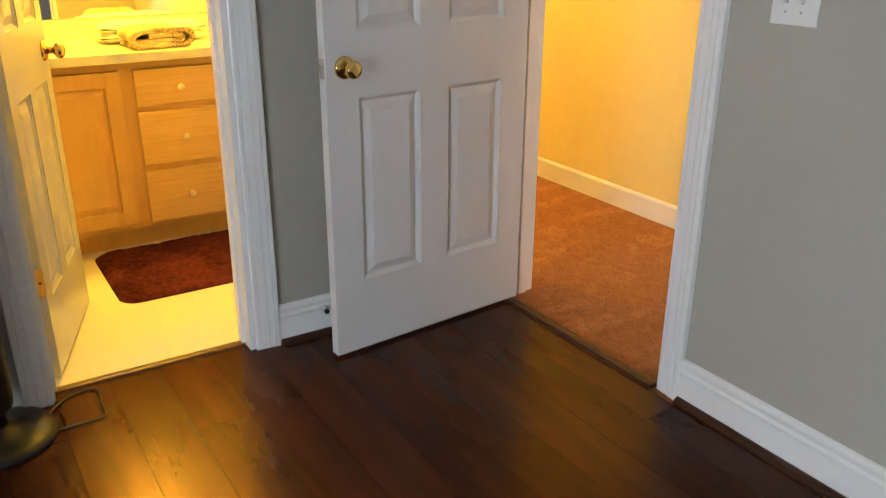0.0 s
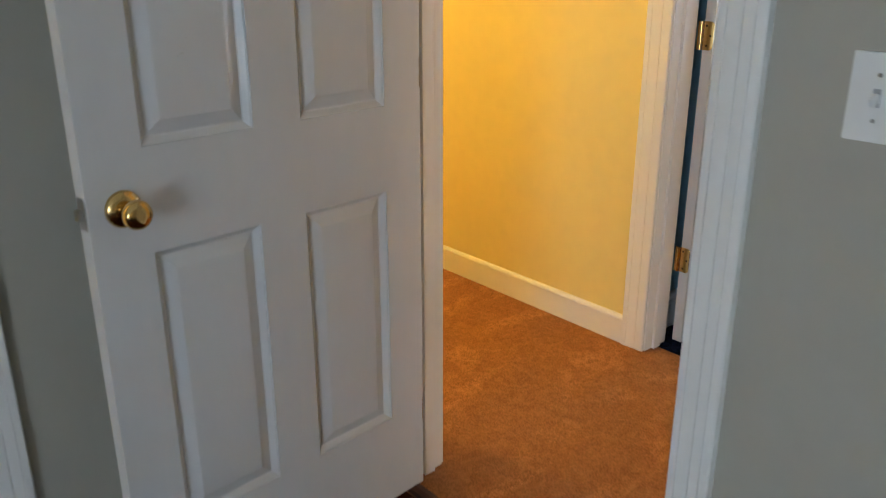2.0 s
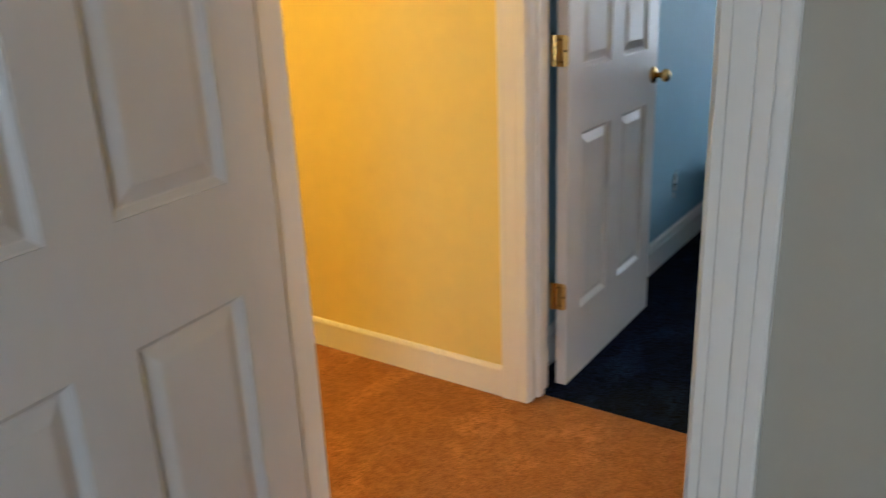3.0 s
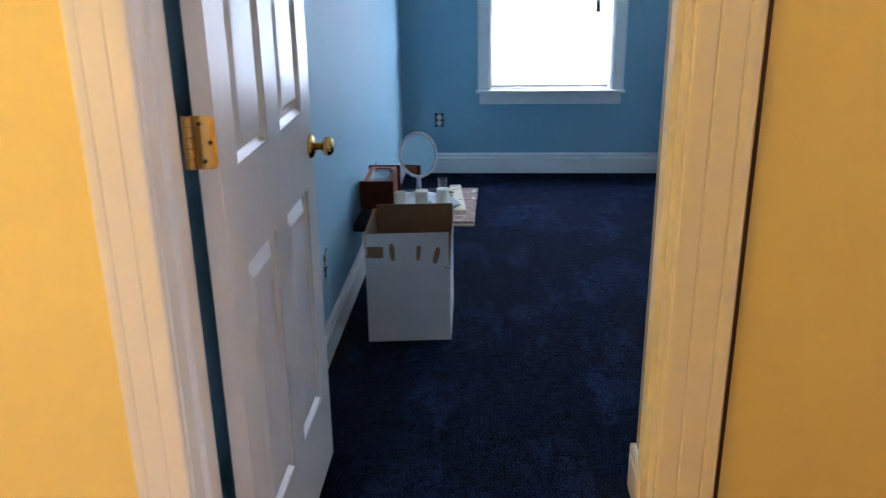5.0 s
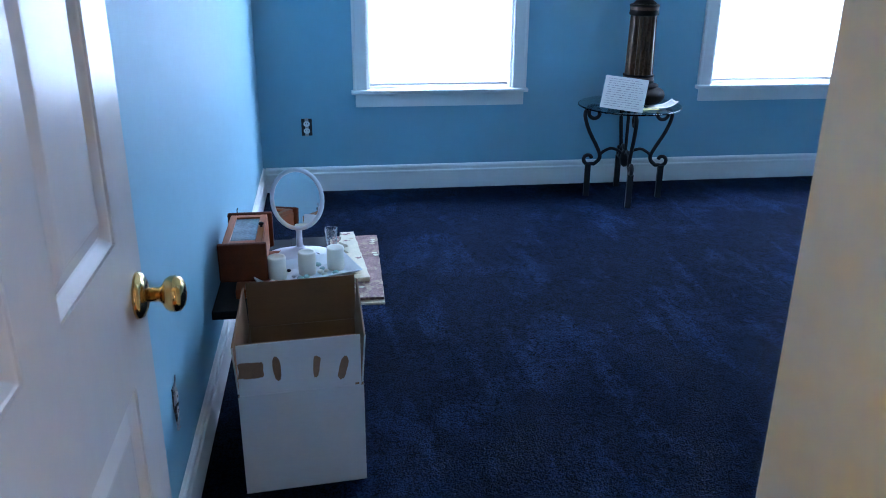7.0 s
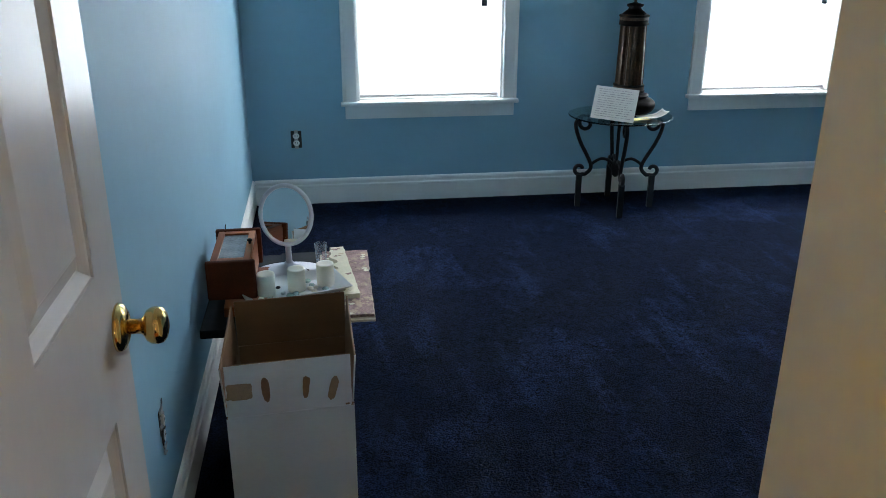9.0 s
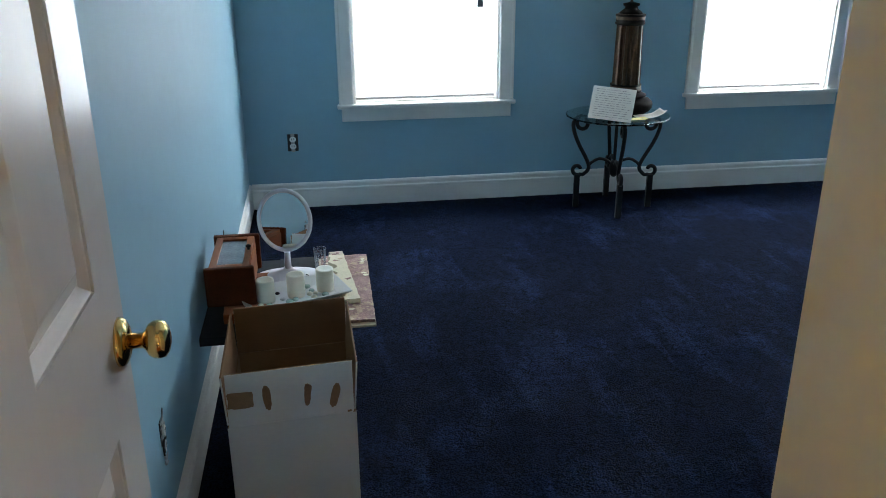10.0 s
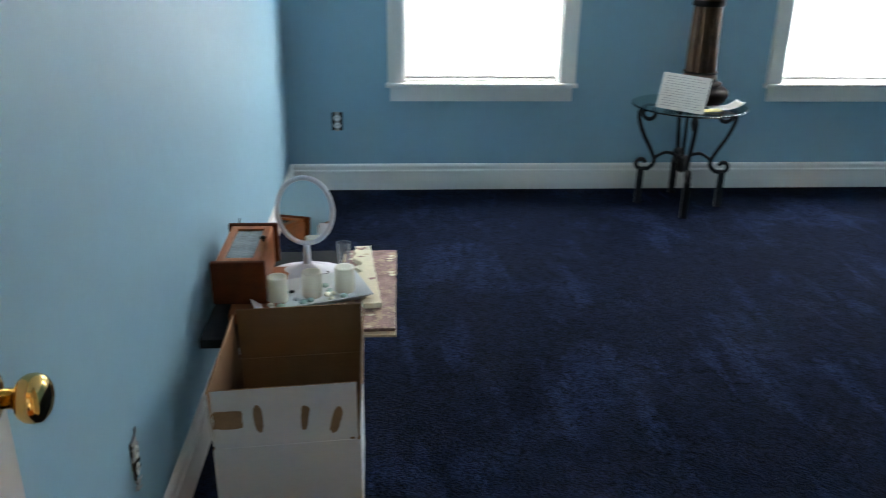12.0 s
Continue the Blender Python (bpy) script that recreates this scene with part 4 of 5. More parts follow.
# torn switch opening in the primed closet wall, with its box behind
th = thing("switch_opening", pose(0.821, 1.640, 1.1585), "torn open switch box with ragged drywall paper", "switch box")
bm = bmesh.new()
box(bm, 0.006, 0.055, -0.0495, -0.0465, -0.050, 0.050)
box(bm, 0.006, 0.055, 0.0465, 0.0495, -0.050, 0.050)
box(bm, 0.006, 0.055, -0.0465, 0.0465, -0.050, -0.047)
box(bm, 0.006, 0.055, -0.0465, 0.0465, 0.047, 0.050)
box(bm, 0.052, 0.055, -0.0465, 0.0465, -0.047, 0.047)
part("wall_box", bm, M_DARK, th, "dark recessed wall box")
rnd = random.Random(5)


def flake(y, z, w, h, mt, lift):
    """A ragged curl of torn paper or gypsum."""
    bm = bmesh.new()
    k = 7
    ring = []
    for i in range(k):
        a = 2 * math.pi * i / k
        f = rnd.uniform(0.40, 1.30)
        ring.append((y + w * f * math.cos(a), z + h * f * math.sin(a), rnd.uniform(0.2, 1) * lift))
    lo = [bm.verts.new((-0.0006, p, q)) for p, q, _ in ring]
    up = [bm.verts.new((-0.0016 - t, p, q)) for p, q, t in ring]
    for i in range(k):
        bm.faces.new((lo[i], lo[(i + 1) % k], up[(i + 1) % k], up[i]))
    bm.faces.new(lo)
    bm.faces.new(up)
    part("torn_paper", bm, mt, th)


for i in range(9):
    # the far edge is all torn paper, the near edge shows the box between its shreds
    z = -0.048 + 0.012 * i
    flake(0.046 + rnd.uniform(-0.006, 0.008), z, rnd.uniform(0.008, 0.016), rnd.uniform(0.005, 0.009), M_TORN, 0.003)
    flake(-0.052 + rnd.uniform(-0.004, 0.002), z, rnd.uniform(0.003, 0.007), rnd.uniform(0.003, 0.007), M_TORN if rnd.random() < 0.6 else M_GYPSUM, 0.003)
# a bridge of paper across the middle, shreds above and below it, two open slots beside
for y, z, w, h in ((0.020, 0.004, 0.024, 0.009), (-0.004, 0.000, 0.020, 0.008), (-0.022, 0.003, 0.012, 0.013), (0.062, -0.006, 0.014, 0.004), (0.030, -0.026, 0.008, 0.020), (-0.024, -0.028, 0.009, 0.018),
                   (0.006, -0.040, 0.010, 0.008), (0.030, 0.026, 0.009, 0.014), (0.002, 0.047, 0.012, 0.005), (-0.026, 0.030, 0.007, 0.012), (0.060, 0.022, 0.010, 0.004)):
    flake(y, z, w, h, M_TORN, 0.003)
for y, z, w, h in ((0.016, 0.034, 0.008, 0.011), (-0.022, 0.024, 0.008, 0.010), (0.022, -0.012, 0.009, 0.005), (-0.012, -0.020, 0.008, 0.009), (-0.008, 0.048, 0.016, 0.003), (0.018, -0.049, 0.010, 0.003), (0.050, -0.034, 0.008, 0.008)):
    flake(y, z, w, h, M_TORNGREY, 0.002)

# strike plate on the blue doorway's frame
stk = thing("strike_plate", pose(0.698, 1.196, 0.921), "dark steel strike plate on the door frame", "strike plate")
part("plate", boxed(-0.0018, 0.0, -0.016, 0.016, -0.030, 0.030, bevel=0.0006), M_STEEL, stk)
part("hole", boxed(-0.0024, -0.0012, -0.009, 0.010, -0.014, 0.014), M_DARK, stk)

# ---- white carton with open flaps ----
cb = thing("cardboard_box", pose(-0.021, 2.730, 0.0, 0, 0, 5.0), "white cardboard carton with open brown flaps on the carpet", "box")
W, D, HB, T = 0.310, 0.385, 0.286, 0.005


def board(name, x0, x1, y0, y1, z0, z1, inner, mt=None):
    """A cardboard wall: white outside, kraft on the side named by inner (x+, x-, y+, y-)."""
    o = part(name, boxed(x0, x1, y0, y1, z0, z1, bevel=0.0012), mt or M_CARDOUT, cb)
    o.data.materials.append(M_CARDIN)
    axis, sign = "xy".index(inner[0]), 1 if inner[1] == "+" else -1
    for p in o.data.polygons:
        if p.normal[axis] * sign > 0.7 or p.normal.z > 0.7:
            p.material_index = 1
    return o


board("front_wall", 0, W, 0, T, 0, HB, "y+")
board("back_wall", 0, W, D - T, D, 0, HB, "y-")
board("side_wall", 0, T, T, D - T, 0, HB, "x+")
board("side_wall", W - T, W, T, D - T, 0, HB, "x-")
board("bottom", T, W - T, T, D - T, 0.0, T, "x+", M_CARDIN)


def flap(x0, x1, h, inner, m):
    o = part("flap", boxed(x0, x1, 0, 0.0045, 0, h, bevel=0.0012), M_CARDOUT, cb, "open carton flap")
    o.data.materials.append(M_CARDIN)
    for p in o.data.polygons:
        if p.normal.y * inner > 0.7 or p.normal.z > 0.7:
            p.material_index = 1
    o.matrix_local = m
    return o


ffl = flap(0.004, W - 0.006, 0.139, 1, pose(0, 0.0, HB + 0.002, -1.5, 0, 0))
flap(0.002, W - 0.001, 0.141, -1, pose(0, D - 0.005, HB + 0.002, 3, 0, 0))
flap(0.010, D - 0.012, 0.130, -1, pose(0.003, 0.0, HB + 0.002, 0, 0, 90) @ pose(0, 0, 0, -3))
flap(0.010, D - 0.012, 0.130, 1, pose(W - 0.001, 0.0, HB + 0.002, 0, 0, 90) @ pose(0, 0, 0, 4))
# fluted raw edge along the score and torn patches where tape was pulled off
part("score_line", boxed(0.004, W - 0.008, -0.0015, 0.001, HB - 0.0015, HB + 0.0025, bevel=0.0008), M_CARDOUT, cb)
rnd = random.Random(11)
# x, z of the middle, width, height, taper towards the foot, lean, squareness
for x, z, w, h, taper, lean, square in ((0.036, 0.068, 0.062, 0.044, 1.0, 2, 0.30), (0.098, 0.066, 0.022, 0.066, 0.75, -4, 0.8), (0.194, 0.062, 0.021, 0.060, 0.55, 6, 0.6), (0.260, 0.052, 0.021, 0.066, 1.0, 14, 0.8)):
    bm = bmesh.new()
    k = 30
    top = []
    for i in range(k):
        a = 2 * math.pi * i / k
        c, q = math.cos(a), math.sin(a)
        f = 1 + 0.10 * noise.noise(Vector((c * 2.2, q * 2.2, x * 40))) + rnd.uniform(-0.05, 0.05)
        narrow = 1 + (taper - 1) * (0.5 - 0.5 * q)
        top.append((max(0.0045 - x, abs(c) ** square * math.copysign(w / 2, c) * f * narrow), abs(q) ** square * math.copysign(h / 2, q) * f))
    lo = [bm.verts.new((p, -0.0002, q)) for p, q in top]
    up = [bm.verts.new((p * 0.97, -0.0008, q * 0.97)) for p, q in top]
    for i in range(k):
        bm.faces.new((lo[i], lo[(i + 1) % k], up[(i + 1) % k], up[i]))
    bm.faces.new(up)
    p = part("torn_patch", bm, M_KRAFT, ffl, "brown patch of torn paper")
    p.matrix_local = pose(x, 0, z, 0, lean, 0)
# the empty carton is pushed out of square
skew = Matrix.Identity(4)
skew[0][1] = 0.07
for o in cb.children:
    o.data.transform(o.matrix_basis.inverted() @ skew @ o.matrix_basis)
slit = part("slit", boxed(W - 0.022, W - 0.012, -0.0012, 0.002, 0.001, 0.006, bevel=0.0006), M_KRAFT, ffl, "small torn slit at the fold")

# ---- low table with its load ----
lt = thing("low_table", pose(-0.132, 3.140, 0.0), "low dark slate-topped table against the blue wall", "table")
part("tabletop", boxed(0.0, 0.41, 0.0, 0.58, 0.302, 0.328, bevel=0.003), M_SLATE, lt)
for x, y in ((0.13, 0.12), (0.29, 0.12), (0.13, 0.50), (0.29, 0.50)):
    part("leg", boxed(x, x + 0.035, y, y + 0.035, 0, 0.302, bevel=0.003), M_SLATE, lt)


def ragged_board(name, m, lx, ly, t, mt, label, rag=0.004, seed=1, edge=None, flakes=26):
    """A weathered board with uneven edges."""
    r = random.Random(seed)
    b = thing(name, m, label, "board")
    bm = bmesh.new()
    pts = []
    for (ax, ay), (bx, by), amp in (((0, 0), (lx, 0), rag), ((lx, 0), (lx, ly), rag), ((lx, ly), (0, ly), rag), ((0, ly), (0, 0), edge or rag)):
        n = max(4, int(math.hypot(bx - ax, by - ay) / 0.018))
        for i in range(n):
            f = i / n
            o = r.uniform(-amp, amp) if i else 0
            nx, ny = (by - ay), -(bx - ax)
            q = math.hypot(nx, ny)
            pts.append((ax + (bx - ax) * f + nx / q * o, ay + (by - ay) * f + ny / q * o))
    lo = [bm.verts.new((x, y, 0)) for x, y in pts]
    up = [bm.verts.new((x, y, t)) for x, y in pts]
    for i in range(len(pts)):
        bm.faces.new((lo[i], lo[(i + 1) % len(pts)], up[(i + 1) % len(pts)], up[i]))
    bm.faces.new(lo[::-1])
    bm.faces.new(up)
    part("plank", bm, mt, b)
    for i in range(flakes):
        x, y = r.uniform(0.01, lx - 0.01), r.uniform(0.01, ly - 0.01)
        fb = bmesh.new()
        k = 7
        ring = [(x + r.uniform(0.004, 0.016) * math.cos(2 * math.pi * j / k), y + r.uniform(0.003, 0.010) * math.sin(2 * math.pi * j / k)) for j in range(k)]
        ring = [(min(max(p, 0.002), lx - 0.002), min(max(q, 0.002), ly - 0.002)) for p, q in ring]
        a = [fb.verts.new((p, q, t)) for p, q in ring]
        c = [fb.verts.new((p, q, t + r.uniform(0.0003, 0.0009))) for p, q in ring]
        for j in range(k):
            fb.faces.new((a[j], a[(j + 1) % k], c[(j + 1) % k], c[j]))
        fb.faces.new(c)
        part("paint_flake", fb, r.choice((M_CREAM, M_PALEWOOD, M_PEEL)), b)
    return b


pb = thing("pine_board", pose(0.205, 3.139, 0.328, 0, 0, -0.5), "thin pale pine board lying on the low table", "board")
part("plank", boxed(0, 0.163, 0, 0.545, 0, 0.007, bevel=0.001), M_PALEWOOD, pb)
ragged_board("painted_board", pose(0.210, 3.158, 0.335, 0, 0, -1.0), 0.156, 0.530, 0.009, M_PEEL, "weathered board with flaking pink and cream paint", 0.0022, 3)
ragged_board("painted_board", pose(0.283, 3.272, 0.344, 0, 0, 5.2), 0.048, 0.415, 0.015, M_CREAM, "narrow board with flaking cream paint", 0.0016, 8, 0.015, 8)
db = thing("dark_board", pose(0.078, 3.190, 0.328, 0, 0, 0), "flat blue-black board lying on the low table", "board")
part("slab", boxed(0, 0.124, 0, 0.500, 0, 0.016, bevel=0.002), M_SLATE, db)
rb_ = thing("wooden_block", pose(-0.070, 3.222, 0.328, 0, 0, 2), "flat red-brown wooden block under the small cabinet", "wood block")
part("block", boxed(0, 0.140, 0, 0.310, 0, 0.030, bevel=0.003), M_HONEY, rb_)

# small glazed cabinet lying on its back
gc = thing("glazed_cabinet", pose(-0.121, 3.278, 0.359) @ Matrix.Diagonal((1.06, 1.02, 0.93, 1.0)), "small brown wooden cabinet with glass door lying on its back", "cabinet")
part("body", boxed(0.010, 0.124, 0.016, 0.285, 0.0, 0.114, bevel=0.002), M_HONEY, gc)
part("end_board", boxed(0.0, 0.137, 0.0, 0.018, 0.0, 0.131, bevel=0.006), M_CHERRY, gc, "dark rounded end board")
part("end_board", boxed(0.0, 0.137, 0.283, 0.301, 0.0, 0.131, bevel=0.006), M_CHERRY, gc, "dark rounded end board")
bm = bmesh.new()
box(bm, 0.012, 0.032, 0.022, 0.280, 0.114, 0.127, bevel=0.002)
box(bm, 0.103, 0.123, 0.022, 0.280, 0.114, 0.127, bevel=0.002)
box(bm, 0.032, 0.103, 0.022, 0.044, 0.114, 0.127, bevel=0.002)
box(bm, 0.032, 0.103, 0.256, 0.280, 0.114, 0.127, bevel=0.002)
dr = part("door", bm, M_HONEY, gc, "honey wood door frame")
part("glass_panel", boxed(0.031, 0.104, 0.043, 0.257, 0.115, 0.121), M_FROST, dr, "etched glass panel")
part("door_knob", turned([(0.004, 0), (0.004, 0.006), (0.008, 0.010), (0.008, 0.015), (0.003, 0.018)], 14, pose(0.113, 0.16, 0.127)), M_BLACKMETAL, dr, "small dark knob", True)
part("hook", tube(spline([(0.03, 0.292, 0.129), (0.03, 0.298, 0.139), (0.032, 0.296, 0.147)], 4), 0.0016, 6), M_BLACKMETAL, gc)

# oval vanity mirror on a stand
vm = thing("vanity_mirror", pose(0.112, 3.515, 0.344), "oval tabletop mirror with pearl white frame and oval base", "mirror")
m_base = Matrix.Diagonal((1.0, 0.62, 1.0, 1.0))
part("base", turned([(0.108, 0.0), (0.110, 0.004), (0.106, 0.010), (0.072, 0.013), (0.050, 0.020), (0.018, 0.030), (0.011, 0.040)], 48, m_base), M_LILAC, vm, "", True)
part("stem", turned([(0.011, 0.034), (0.0095, 0.060), (0.0095, 0.110)], 20), M_LILAC, vm, "", True)
tilt = pose(0, -0.004, 0.198, -5.0, 0, -10)
n = 56
bm = bmesh.new()
rings = []
for i in range(n):
    a = 2 * math.pi * i / n
    c = Vector((0.0815 * math.cos(a), 0, 0.0965 * math.sin(a)))
    d = Vector((math.cos(a), 0, math.sin(a)))
    rings.append([bm.verts.new(tilt @ (c + d * 0.0075 * math.cos(2 * math.pi * k / 10) + Vector((0, 0.0085 * math.sin(2 * math.pi * k / 10), 0)))) for k in range(10)])
for i in range(n):
    for k in range(10):
        bm.faces.new((rings[i][k], rings[(i + 1) % n][k], rings[(i + 1) % n][(k + 1) % 10], rings[i][(k + 1) % 10]))
part("ring", bm, M_LILAC, vm, "pearl white oval ring", True)
bm = bmesh.new()
f = [bm.verts.new(tilt @ Vector((0.078 * math.cos(2 * math.pi * i / n), -0.002, 0.093 * math.sin(2 * math.pi * i / n)))) for i in range(n)]
g = [bm.verts.new(tilt @ Vector((0.078 * math.cos(2 * math.pi * i / n), 0.004, 0.093 * math.sin(2 * math.pi * i / n)))) for i in range(n)]
for i in range(n):
    bm.faces.new((f[i], f[(i + 1) % n], g[(i + 1) % n], g[i]))
bm.faces.new(f)
bm.faces.new(g[::-1])
part("mirror_glass", bm, M_MIRROR, vm)

et = thing("hair_tie", pose(0.158, 3.485, 0.3565), "thin dark elastic ring lying on the mirror's base", "hair tie")
part("loop", tube([(0.017 * math.cos(2 * math.pi * i / 28), 0.012 * math.sin(2 * math.pi * i / 28), 0.0025) for i in range(29)], 0.0013, 6), M_RUBBER, et, "", True)

# tray with candles and pebbles
TRAY = pose(0.130, 3.335, 0.346, 0, 0, 19)
ty = thing("serving_tray", TRAY, "white porcelain tray with flared corners", "tray")
bm = bmesh.new()
rings = []
for sx, sy, z in ((0.125, 0.052, 0.0), (0.128, 0.055, 0.003), (0.153, 0.083, 0.026), (0.151, 0.081, 0.029), (0.126, 0.053, 0.007)):
    rings.append([bm.verts.new((a * sx * (1.05 if z > 0.01 else 1), b_ * sy * (1.05 if z > 0.01 else 1), z)) for a, b_ in ((-1, -1), (1, -1), (1, 1), (-1, 1))])
for a, c in zip(rings, rings[1:]):
    for i in range(4):
        bm.faces.new((a[i], a[(i + 1) % 4], c[(i + 1) % 4], c[i]))
bm.faces.new(rings[0][::-1])
bm.faces.new(rings[-1])
part("dish", bm, M_PORCELAIN, ty)


def candle(x):
    c = thing("candle", TRAY @ pose(x, 0.004, 0.007), "ivory pillar candle on the white tray", "candle", "candles on the tray")
    part("wax", turned([(0.0265, 0), (0.0275, 0.004), (0.0275, 0.068), (0.0262, 0.072), (0.020, 0.0705), (0.008, 0.068), (0.002, 0.0675)], 32), M_WAX, c, "", True)


for x in (-0.084, 0.011, 0.105):
    candle(x)
rnd = random.Random(3)
k = 0
spots = []
while k < 16:
    x, y = rnd.uniform(-0.118, 0.118), rnd.uniform(-0.046, 0.046)
    r = rnd.uniform(0.007, 0.013)
    if min(math.hypot(x - cx_, y - 0.004) for cx_ in (-0.084, 0.011, 0.105)) < 0.030 + r or any(math.hypot(x - p, y - q) < r + s for p, q, s in spots):
        k += 0.02
        continue
    spots.append((x, y, r))
    k += 1
    dark = len(spots) == 4
    st = thing("pebble", TRAY @ pose(x, y, 0.007), "dark polished pebble on the tray" if dark else "smooth pale glass pebble on the tray", "pebble", "pebbles on the tray")
    part("stone", turned([(r * 0.4, 0), (r * 0.9, r * 0.3), (r, r * 0.6), (r * 0.8, r * 1.0), (r * 0.3, r * 1.2)], 16), M_RUBBER if dark else rnd.choice((M_STONE, M_PORCELAIN, M_WAX)), st, "", True)

sg = thing("shot_glass", pose(0.216, 3.558, 0.345), "small clear shot glass beside the mirror", "glass")
part("glass_body", turned([(0.016, 0), (0.017, 0.002), (0.0215, 0.078), (0.0200, 0.078), (0.0160, 0.014), (0.003, 0.012)], 28), M_THIN, sg, "", True)

# ---- wrought iron side table, lamp, card ----
TX, TY = 1.795, 5.085
it = thing("side_table", pose(TX, TY, 0.0, 0, 0, -10), "round glass table on scrolled black iron legs", "table")
part("glass_top", turned([(0.266, 0.500), (0.270, 0.502), (0.270, 0.506), (0.266, 0.508)], 64), glass("green tinted glass", (0.85, 0.95, 0.92)), it, "round clear glass top")


def scroll(cx, cz, r0, r1, a0, a1, steps=14):
    return [(cx + (r0 + (r1 - r0) * i / steps) * math.cos(a0 + (a1 - a0) * i / steps), 0, cz + (r0 + (r1 - r0) * i / steps) * math.sin(a0 + (a1 - a0) * i / steps)) for i in range(steps + 1)]


for k in range(4):
    rot = pose(0, 0, 0, 0, 0, 90 * k - 90)
    # upper scroll under the glass, S-shaped leg, foot scroll and straight foot
    top = scroll(0.176, 0.458, 0.018, 0.040, math.radians(-250), math.radians(90), 16)
    leg = [(0.205, 0, 0.488), (0.228, 0, 0.462), (0.222, 0, 0.415), (0.196, 0, 0.350), (0.160, 0, 0.285), (0.137, 0, 0.235), (0.140, 0, 0.205), (0.165, 0, 0.180)]
    foot = scroll(0.196, 0.208, 0.032, 0.017, math.radians(-140), math.radians(165), 16)
    pts = [rot @ Vector(p) for p in [*top[:-1], *spline(leg, 5), *foot[1:]]]
    lg = part("leg", tube(pts, 0.0105, 8), M_IRON, it, "", True)
    part("foot", boxed(0.181, 0.211, -0.015, 0.015, 0.0, 0.182, bevel=0.003), M_IRON, lg).matrix_local = rot
    arch = [rot @ Vector(p) for p in spline([(0.142, 0, 0.225), (0.118, 0, 0.250), (0.080, 0, 0.268), (0.040, 0, 0.258), (0.012, 0, 0.235)], 5)]
    part("brace", tube(arch, 0.0085, 8), M_IRON, it, "", True)
    part("top_bar", tube([rot @ Vector(p) for p in ((0.0, 0, 0.493), (0.205, 0, 0.493))], 0.006, 8), M_IRON, it)
part("hub", turned([(0.010, 0.17), (0.024, 0.185), (0.028, 0.215), (0.024, 0.245), (0.012, 0.262)], 20), M_IRON, it, "", True)
part("centre_rod", turned([(0.009, 0.25), (0.009, 0.493)], 10), M_IRON, it, "", True)

lp = thing("table_lamp", pose(1.838, 5.112, 0.508), "dark bronze fluted column lamp with white shade", "lamp")
part("base", turned([(0.106, 0.0), (0.110, 0.004), (0.112, 0.010), (0.128, 0.018), (0.142, 0.034), (0.145, 0.052), (0.140, 0.068), (0.124, 0.080), (0.100, 0.086), (0.096, 0.091), (0.108, 0.096), (0.108, 0.102), (0.090, 0.108), (0.084, 0.112)], 40), M_DRUM, lp, "", True)
bm = bmesh.new()
rings = []
for z, r in ((0.112, 0.074), (0.120, 0.080), (0.150, 0.079), (0.155, 0.073), (0.455, 0.067), (0.463, 0.072), (0.50, 0.074), (0.508, 0.068)):
    fl = 0.82 if 0.153 < z < 0.460 else 1.0
    rings.append([bm.verts.new((r * (1 if (i // 3) % 2 else fl) * math.cos(2 * math.pi * i / 60), r * (1 if (i // 3) % 2 else fl) * math.sin(2 * math.pi * i / 60), z)) for i in range(60)])
for a, c in zip(rings, rings[1:]):
    for i in range(60):
        bm.faces.new((a[i], a[(i + 1) % 60], c[(i + 1) % 60], c[i]))
bm.faces.new(rings[0][::-1])
bm.faces.new(rings[-1])
part("column", bm, M_BRONZE, lp, "fluted bronze column")
for z0, z1, r0, r1 in ((0.112, 0.156, 0.0825, 0.0805), (0.452, 0.506, 0.0745, 0.0760)):
    part("collar", turned([(r0 - 0.006, z0), (r0, z0 + 0.004), (r0 + 0.001, z0 + 0.012), (r1 - 0.003, z0 + 0.016), (r1 - 0.003, z1 - 0.012), (r1, z1 - 0.008), (r1, z1 - 0.002), (r1 - 0.006, z1)], 40), M_DRUM, lp, "black moulded collar", True)
part("capital", turned([(0.062, 0.508), (0.050, 0.520), (0.036, 0.530), (0.030, 0.540), (0.042, 0.548), (0.042, 0.556), (0.020, 0.562), (0.008, 0.566)], 32), M_DRUM, lp, "", True)
part("pole", turned([(0.0075, 0.560), (0.0075, 0.74)], 14), M_BRONZE, lp, "", True)
sh = bmesh.new()
rr = []
for r, z in ((0.155, 0.592), (0.095, 0.83), (0.092, 0.83), (0.152, 0.592)):
    rr.append([sh.verts.new((r * math.cos(2 * math.pi * i / 48), r * math.sin(2 * math.pi * i / 48), z)) for i in range(48)])
for a, c in zip(rr, rr[1:] + rr[:1]):
    for i in range(48):
        sh.faces.new((a[i], a[(i + 1) % 48], c[(i + 1) % 48], c[i]))
part("shade", sh, M_SHADE, lp, "white fabric shade", True)

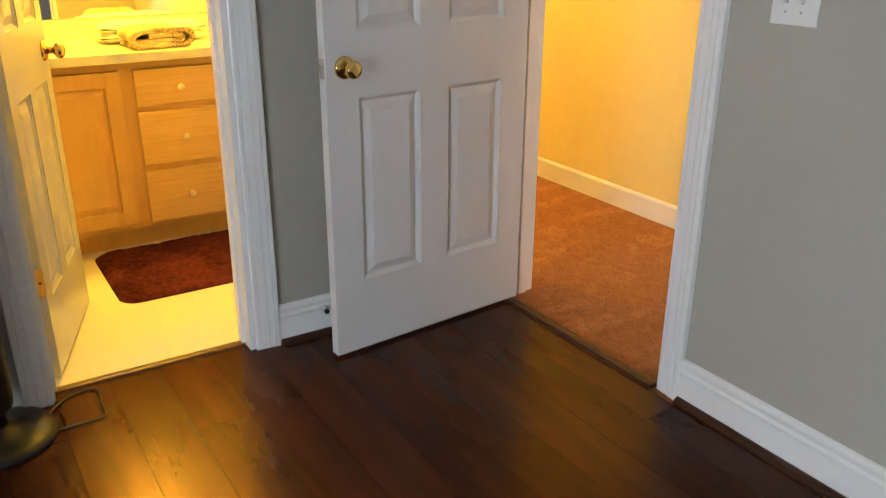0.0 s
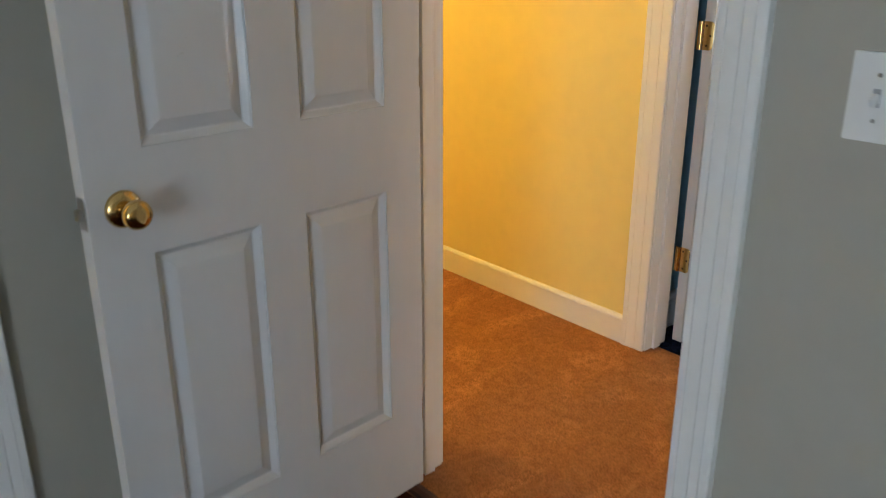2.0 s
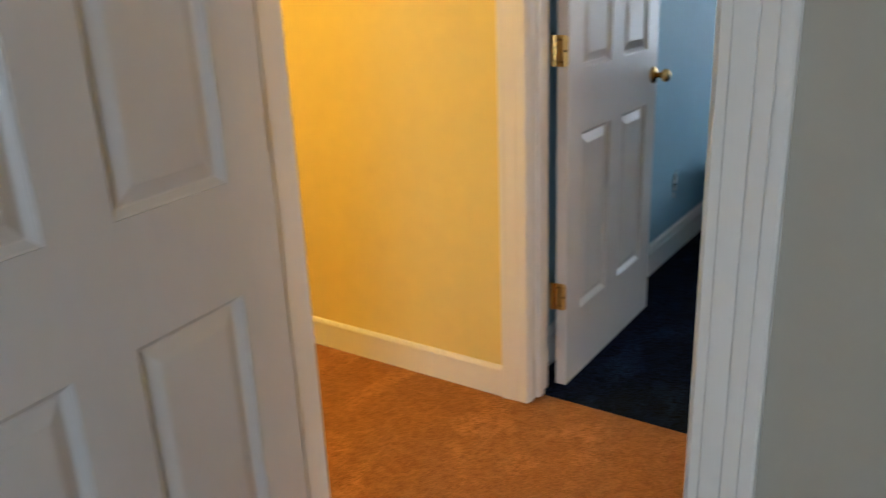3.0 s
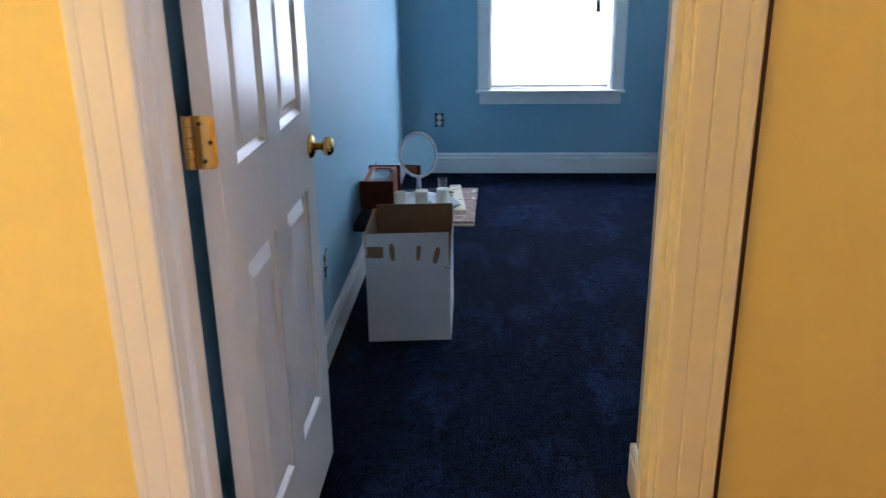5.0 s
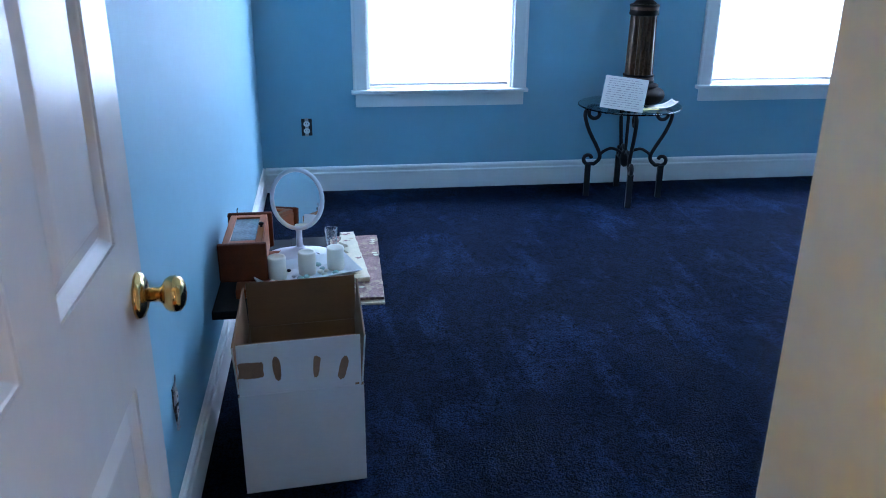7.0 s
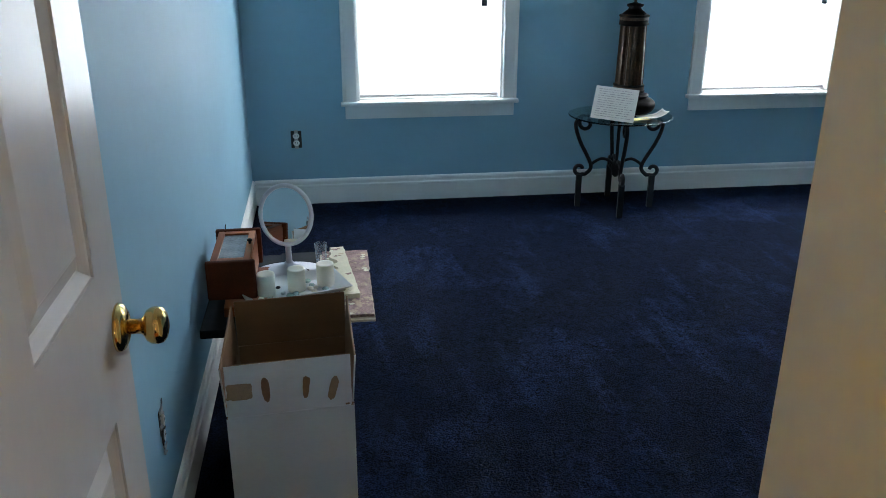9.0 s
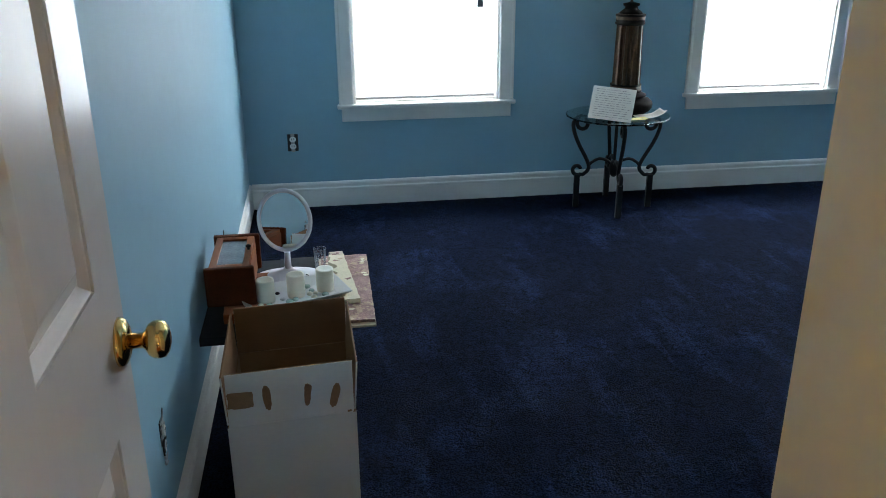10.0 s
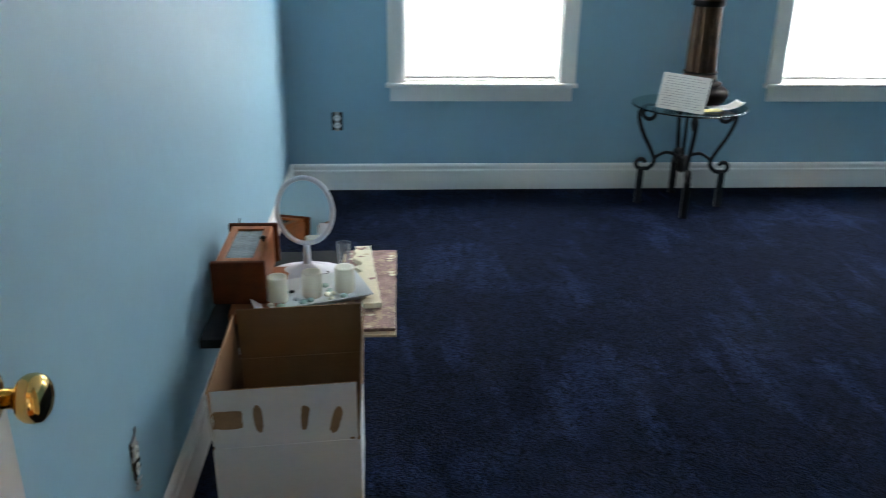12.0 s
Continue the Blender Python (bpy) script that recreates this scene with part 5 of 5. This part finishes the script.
cd = thing("written_card", pose(1.588, 4.955, 0.524, -27, 4.0, -27), "white card covered with handwriting, leaning on the lamp", "card")
part("sheet", boxed(0, 0.216, -0.0015, 0.0015, 0, 0.170, bevel=0.0006), M_PAPER, cd)
rnd = random.Random(21)
for i in range(13):
    z = 0.154 - i * 0.0116
    x = 0.016 + rnd.uniform(0, 0.006)
    end = 0.200 - rnd.uniform(0, 0.03)
    bm = bmesh.new()
    while x < end:
        w = rnd.uniform(0.008, 0.026)
        box(bm, x, min(x + w, end), -0.0021, -0.0014, z, z + rnd.uniform(0.0014, 0.0030))
        x += w + rnd.uniform(0.003, 0.007)
    part("handwriting", bm, M_INK, cd, "line of grey handwriting")


def curled_sheet(name, m, lx, ly, rise, mt, label, seed):
    """A loose sheet of paper with curled ends and a little thickness."""
    t = thing(name, m, label, "paper")
    bm = bmesh.new()
    nx, ny = 14, 6
    g = {}
    for side in (0, 1):
        for i in range(nx + 1):
            for j in range(ny + 1):
                u, v = i / nx * 2 - 1, j / ny * 2 - 1
                z = 0.0006 + rise * max(0.0, u) ** 2 + 0.25 * rise * v * v + 0.003 * (1 + noise.noise(Vector((u * 2, v * 2, seed))))
                g[side, i, j] = bm.verts.new((u * lx / 2, v * ly / 2 * (1 - 0.15 * u), z + 0.0012 * side))
    for i in range(nx):
        for j in range(ny):
            for side in (0, 1):
                bm.faces.new((g[side, i, j], g[side, i + 1, j], g[side, i + 1, j + 1], g[side, i, j + 1]))
    rim = [(i, 0) for i in range(nx)] + [(nx, j) for j in range(ny)] + [(i, ny) for i in range(nx, 0, -1)] + [(0, j) for j in range(ny, 0, -1)]
    for p, q in zip(rim, rim[1:] + rim[:1]):
        bm.faces.new((g[0, p[0], p[1]], g[0, q[0], q[1]], g[1, q[0], q[1]], g[1, p[0], p[1]]))
    part("sheet", bm, mt, t, "", True)
    return t


M_YELLOW = mat("pale yellow paper", (0.70, 0.62, 0.22), 0.8, 0.06, 20.0)
curled_sheet("loose_paper", pose(1.925, 4.965, 0.508, 0, 0, 8), 0.150, 0.085, 0.030, M_PAPER, "curled white paper lying on the glass table", 2)
curled_sheet("loose_paper", pose(1.830, 4.930, 0.508, 0, 0, -6), 0.120, 0.060, 0.004, M_YELLOW, "small yellow paper lying on the glass table", 7)

# ---- walnut plank floor of the grey room, laid last ----
fl = new("floor_grey")
structure(fl, "dark glossy hand-scraped walnut plank floor", "floor")
rnd = random.Random(4)
lengths, meshes = (0.62, 0.92, 1.22), {}


def plank_mesh(length, width):
    key = (round(length, 3), round(width, 3))
    if key not in meshes:
        b = boxed(0.0003, length - 0.0003, 0.0003, width - 0.0003, -0.014, 0.0)
        e = [q for q in b.edges if all(v.co.z > -0.001 for v in q.verts)]
        bmesh.ops.bevel(b, geom=e, offset=0.0006, segments=1, affect="EDGES")
        me = bpy.data.meshes.new("plank")
        b.to_mesh(me)
        b.free()
        me.materials.append(M_WALNUT)
        meshes[key] = me
    return meshes[key]


row = 0
y = -4.30
while y < -0.04:
    w = min(0.155 if row else 0.11, -0.036 - y)
    x = -0.195
    first = True
    while x < 3.598:
        ln = rnd.choice(lengths)
        if first:
            ln = rnd.choice((0.30, 0.435, 0.74, 1.05))
        if abs(y + 1.245) < 0.02 and first:
            ln = 0.435
        first = False
        ln = min(ln, 3.6 - x)
        p = new("plank", plank_mesh(ln, w))
        p.parent = fl
        p.location = (x, y, 0.0)
        x += ln
    y += w
    row += 1
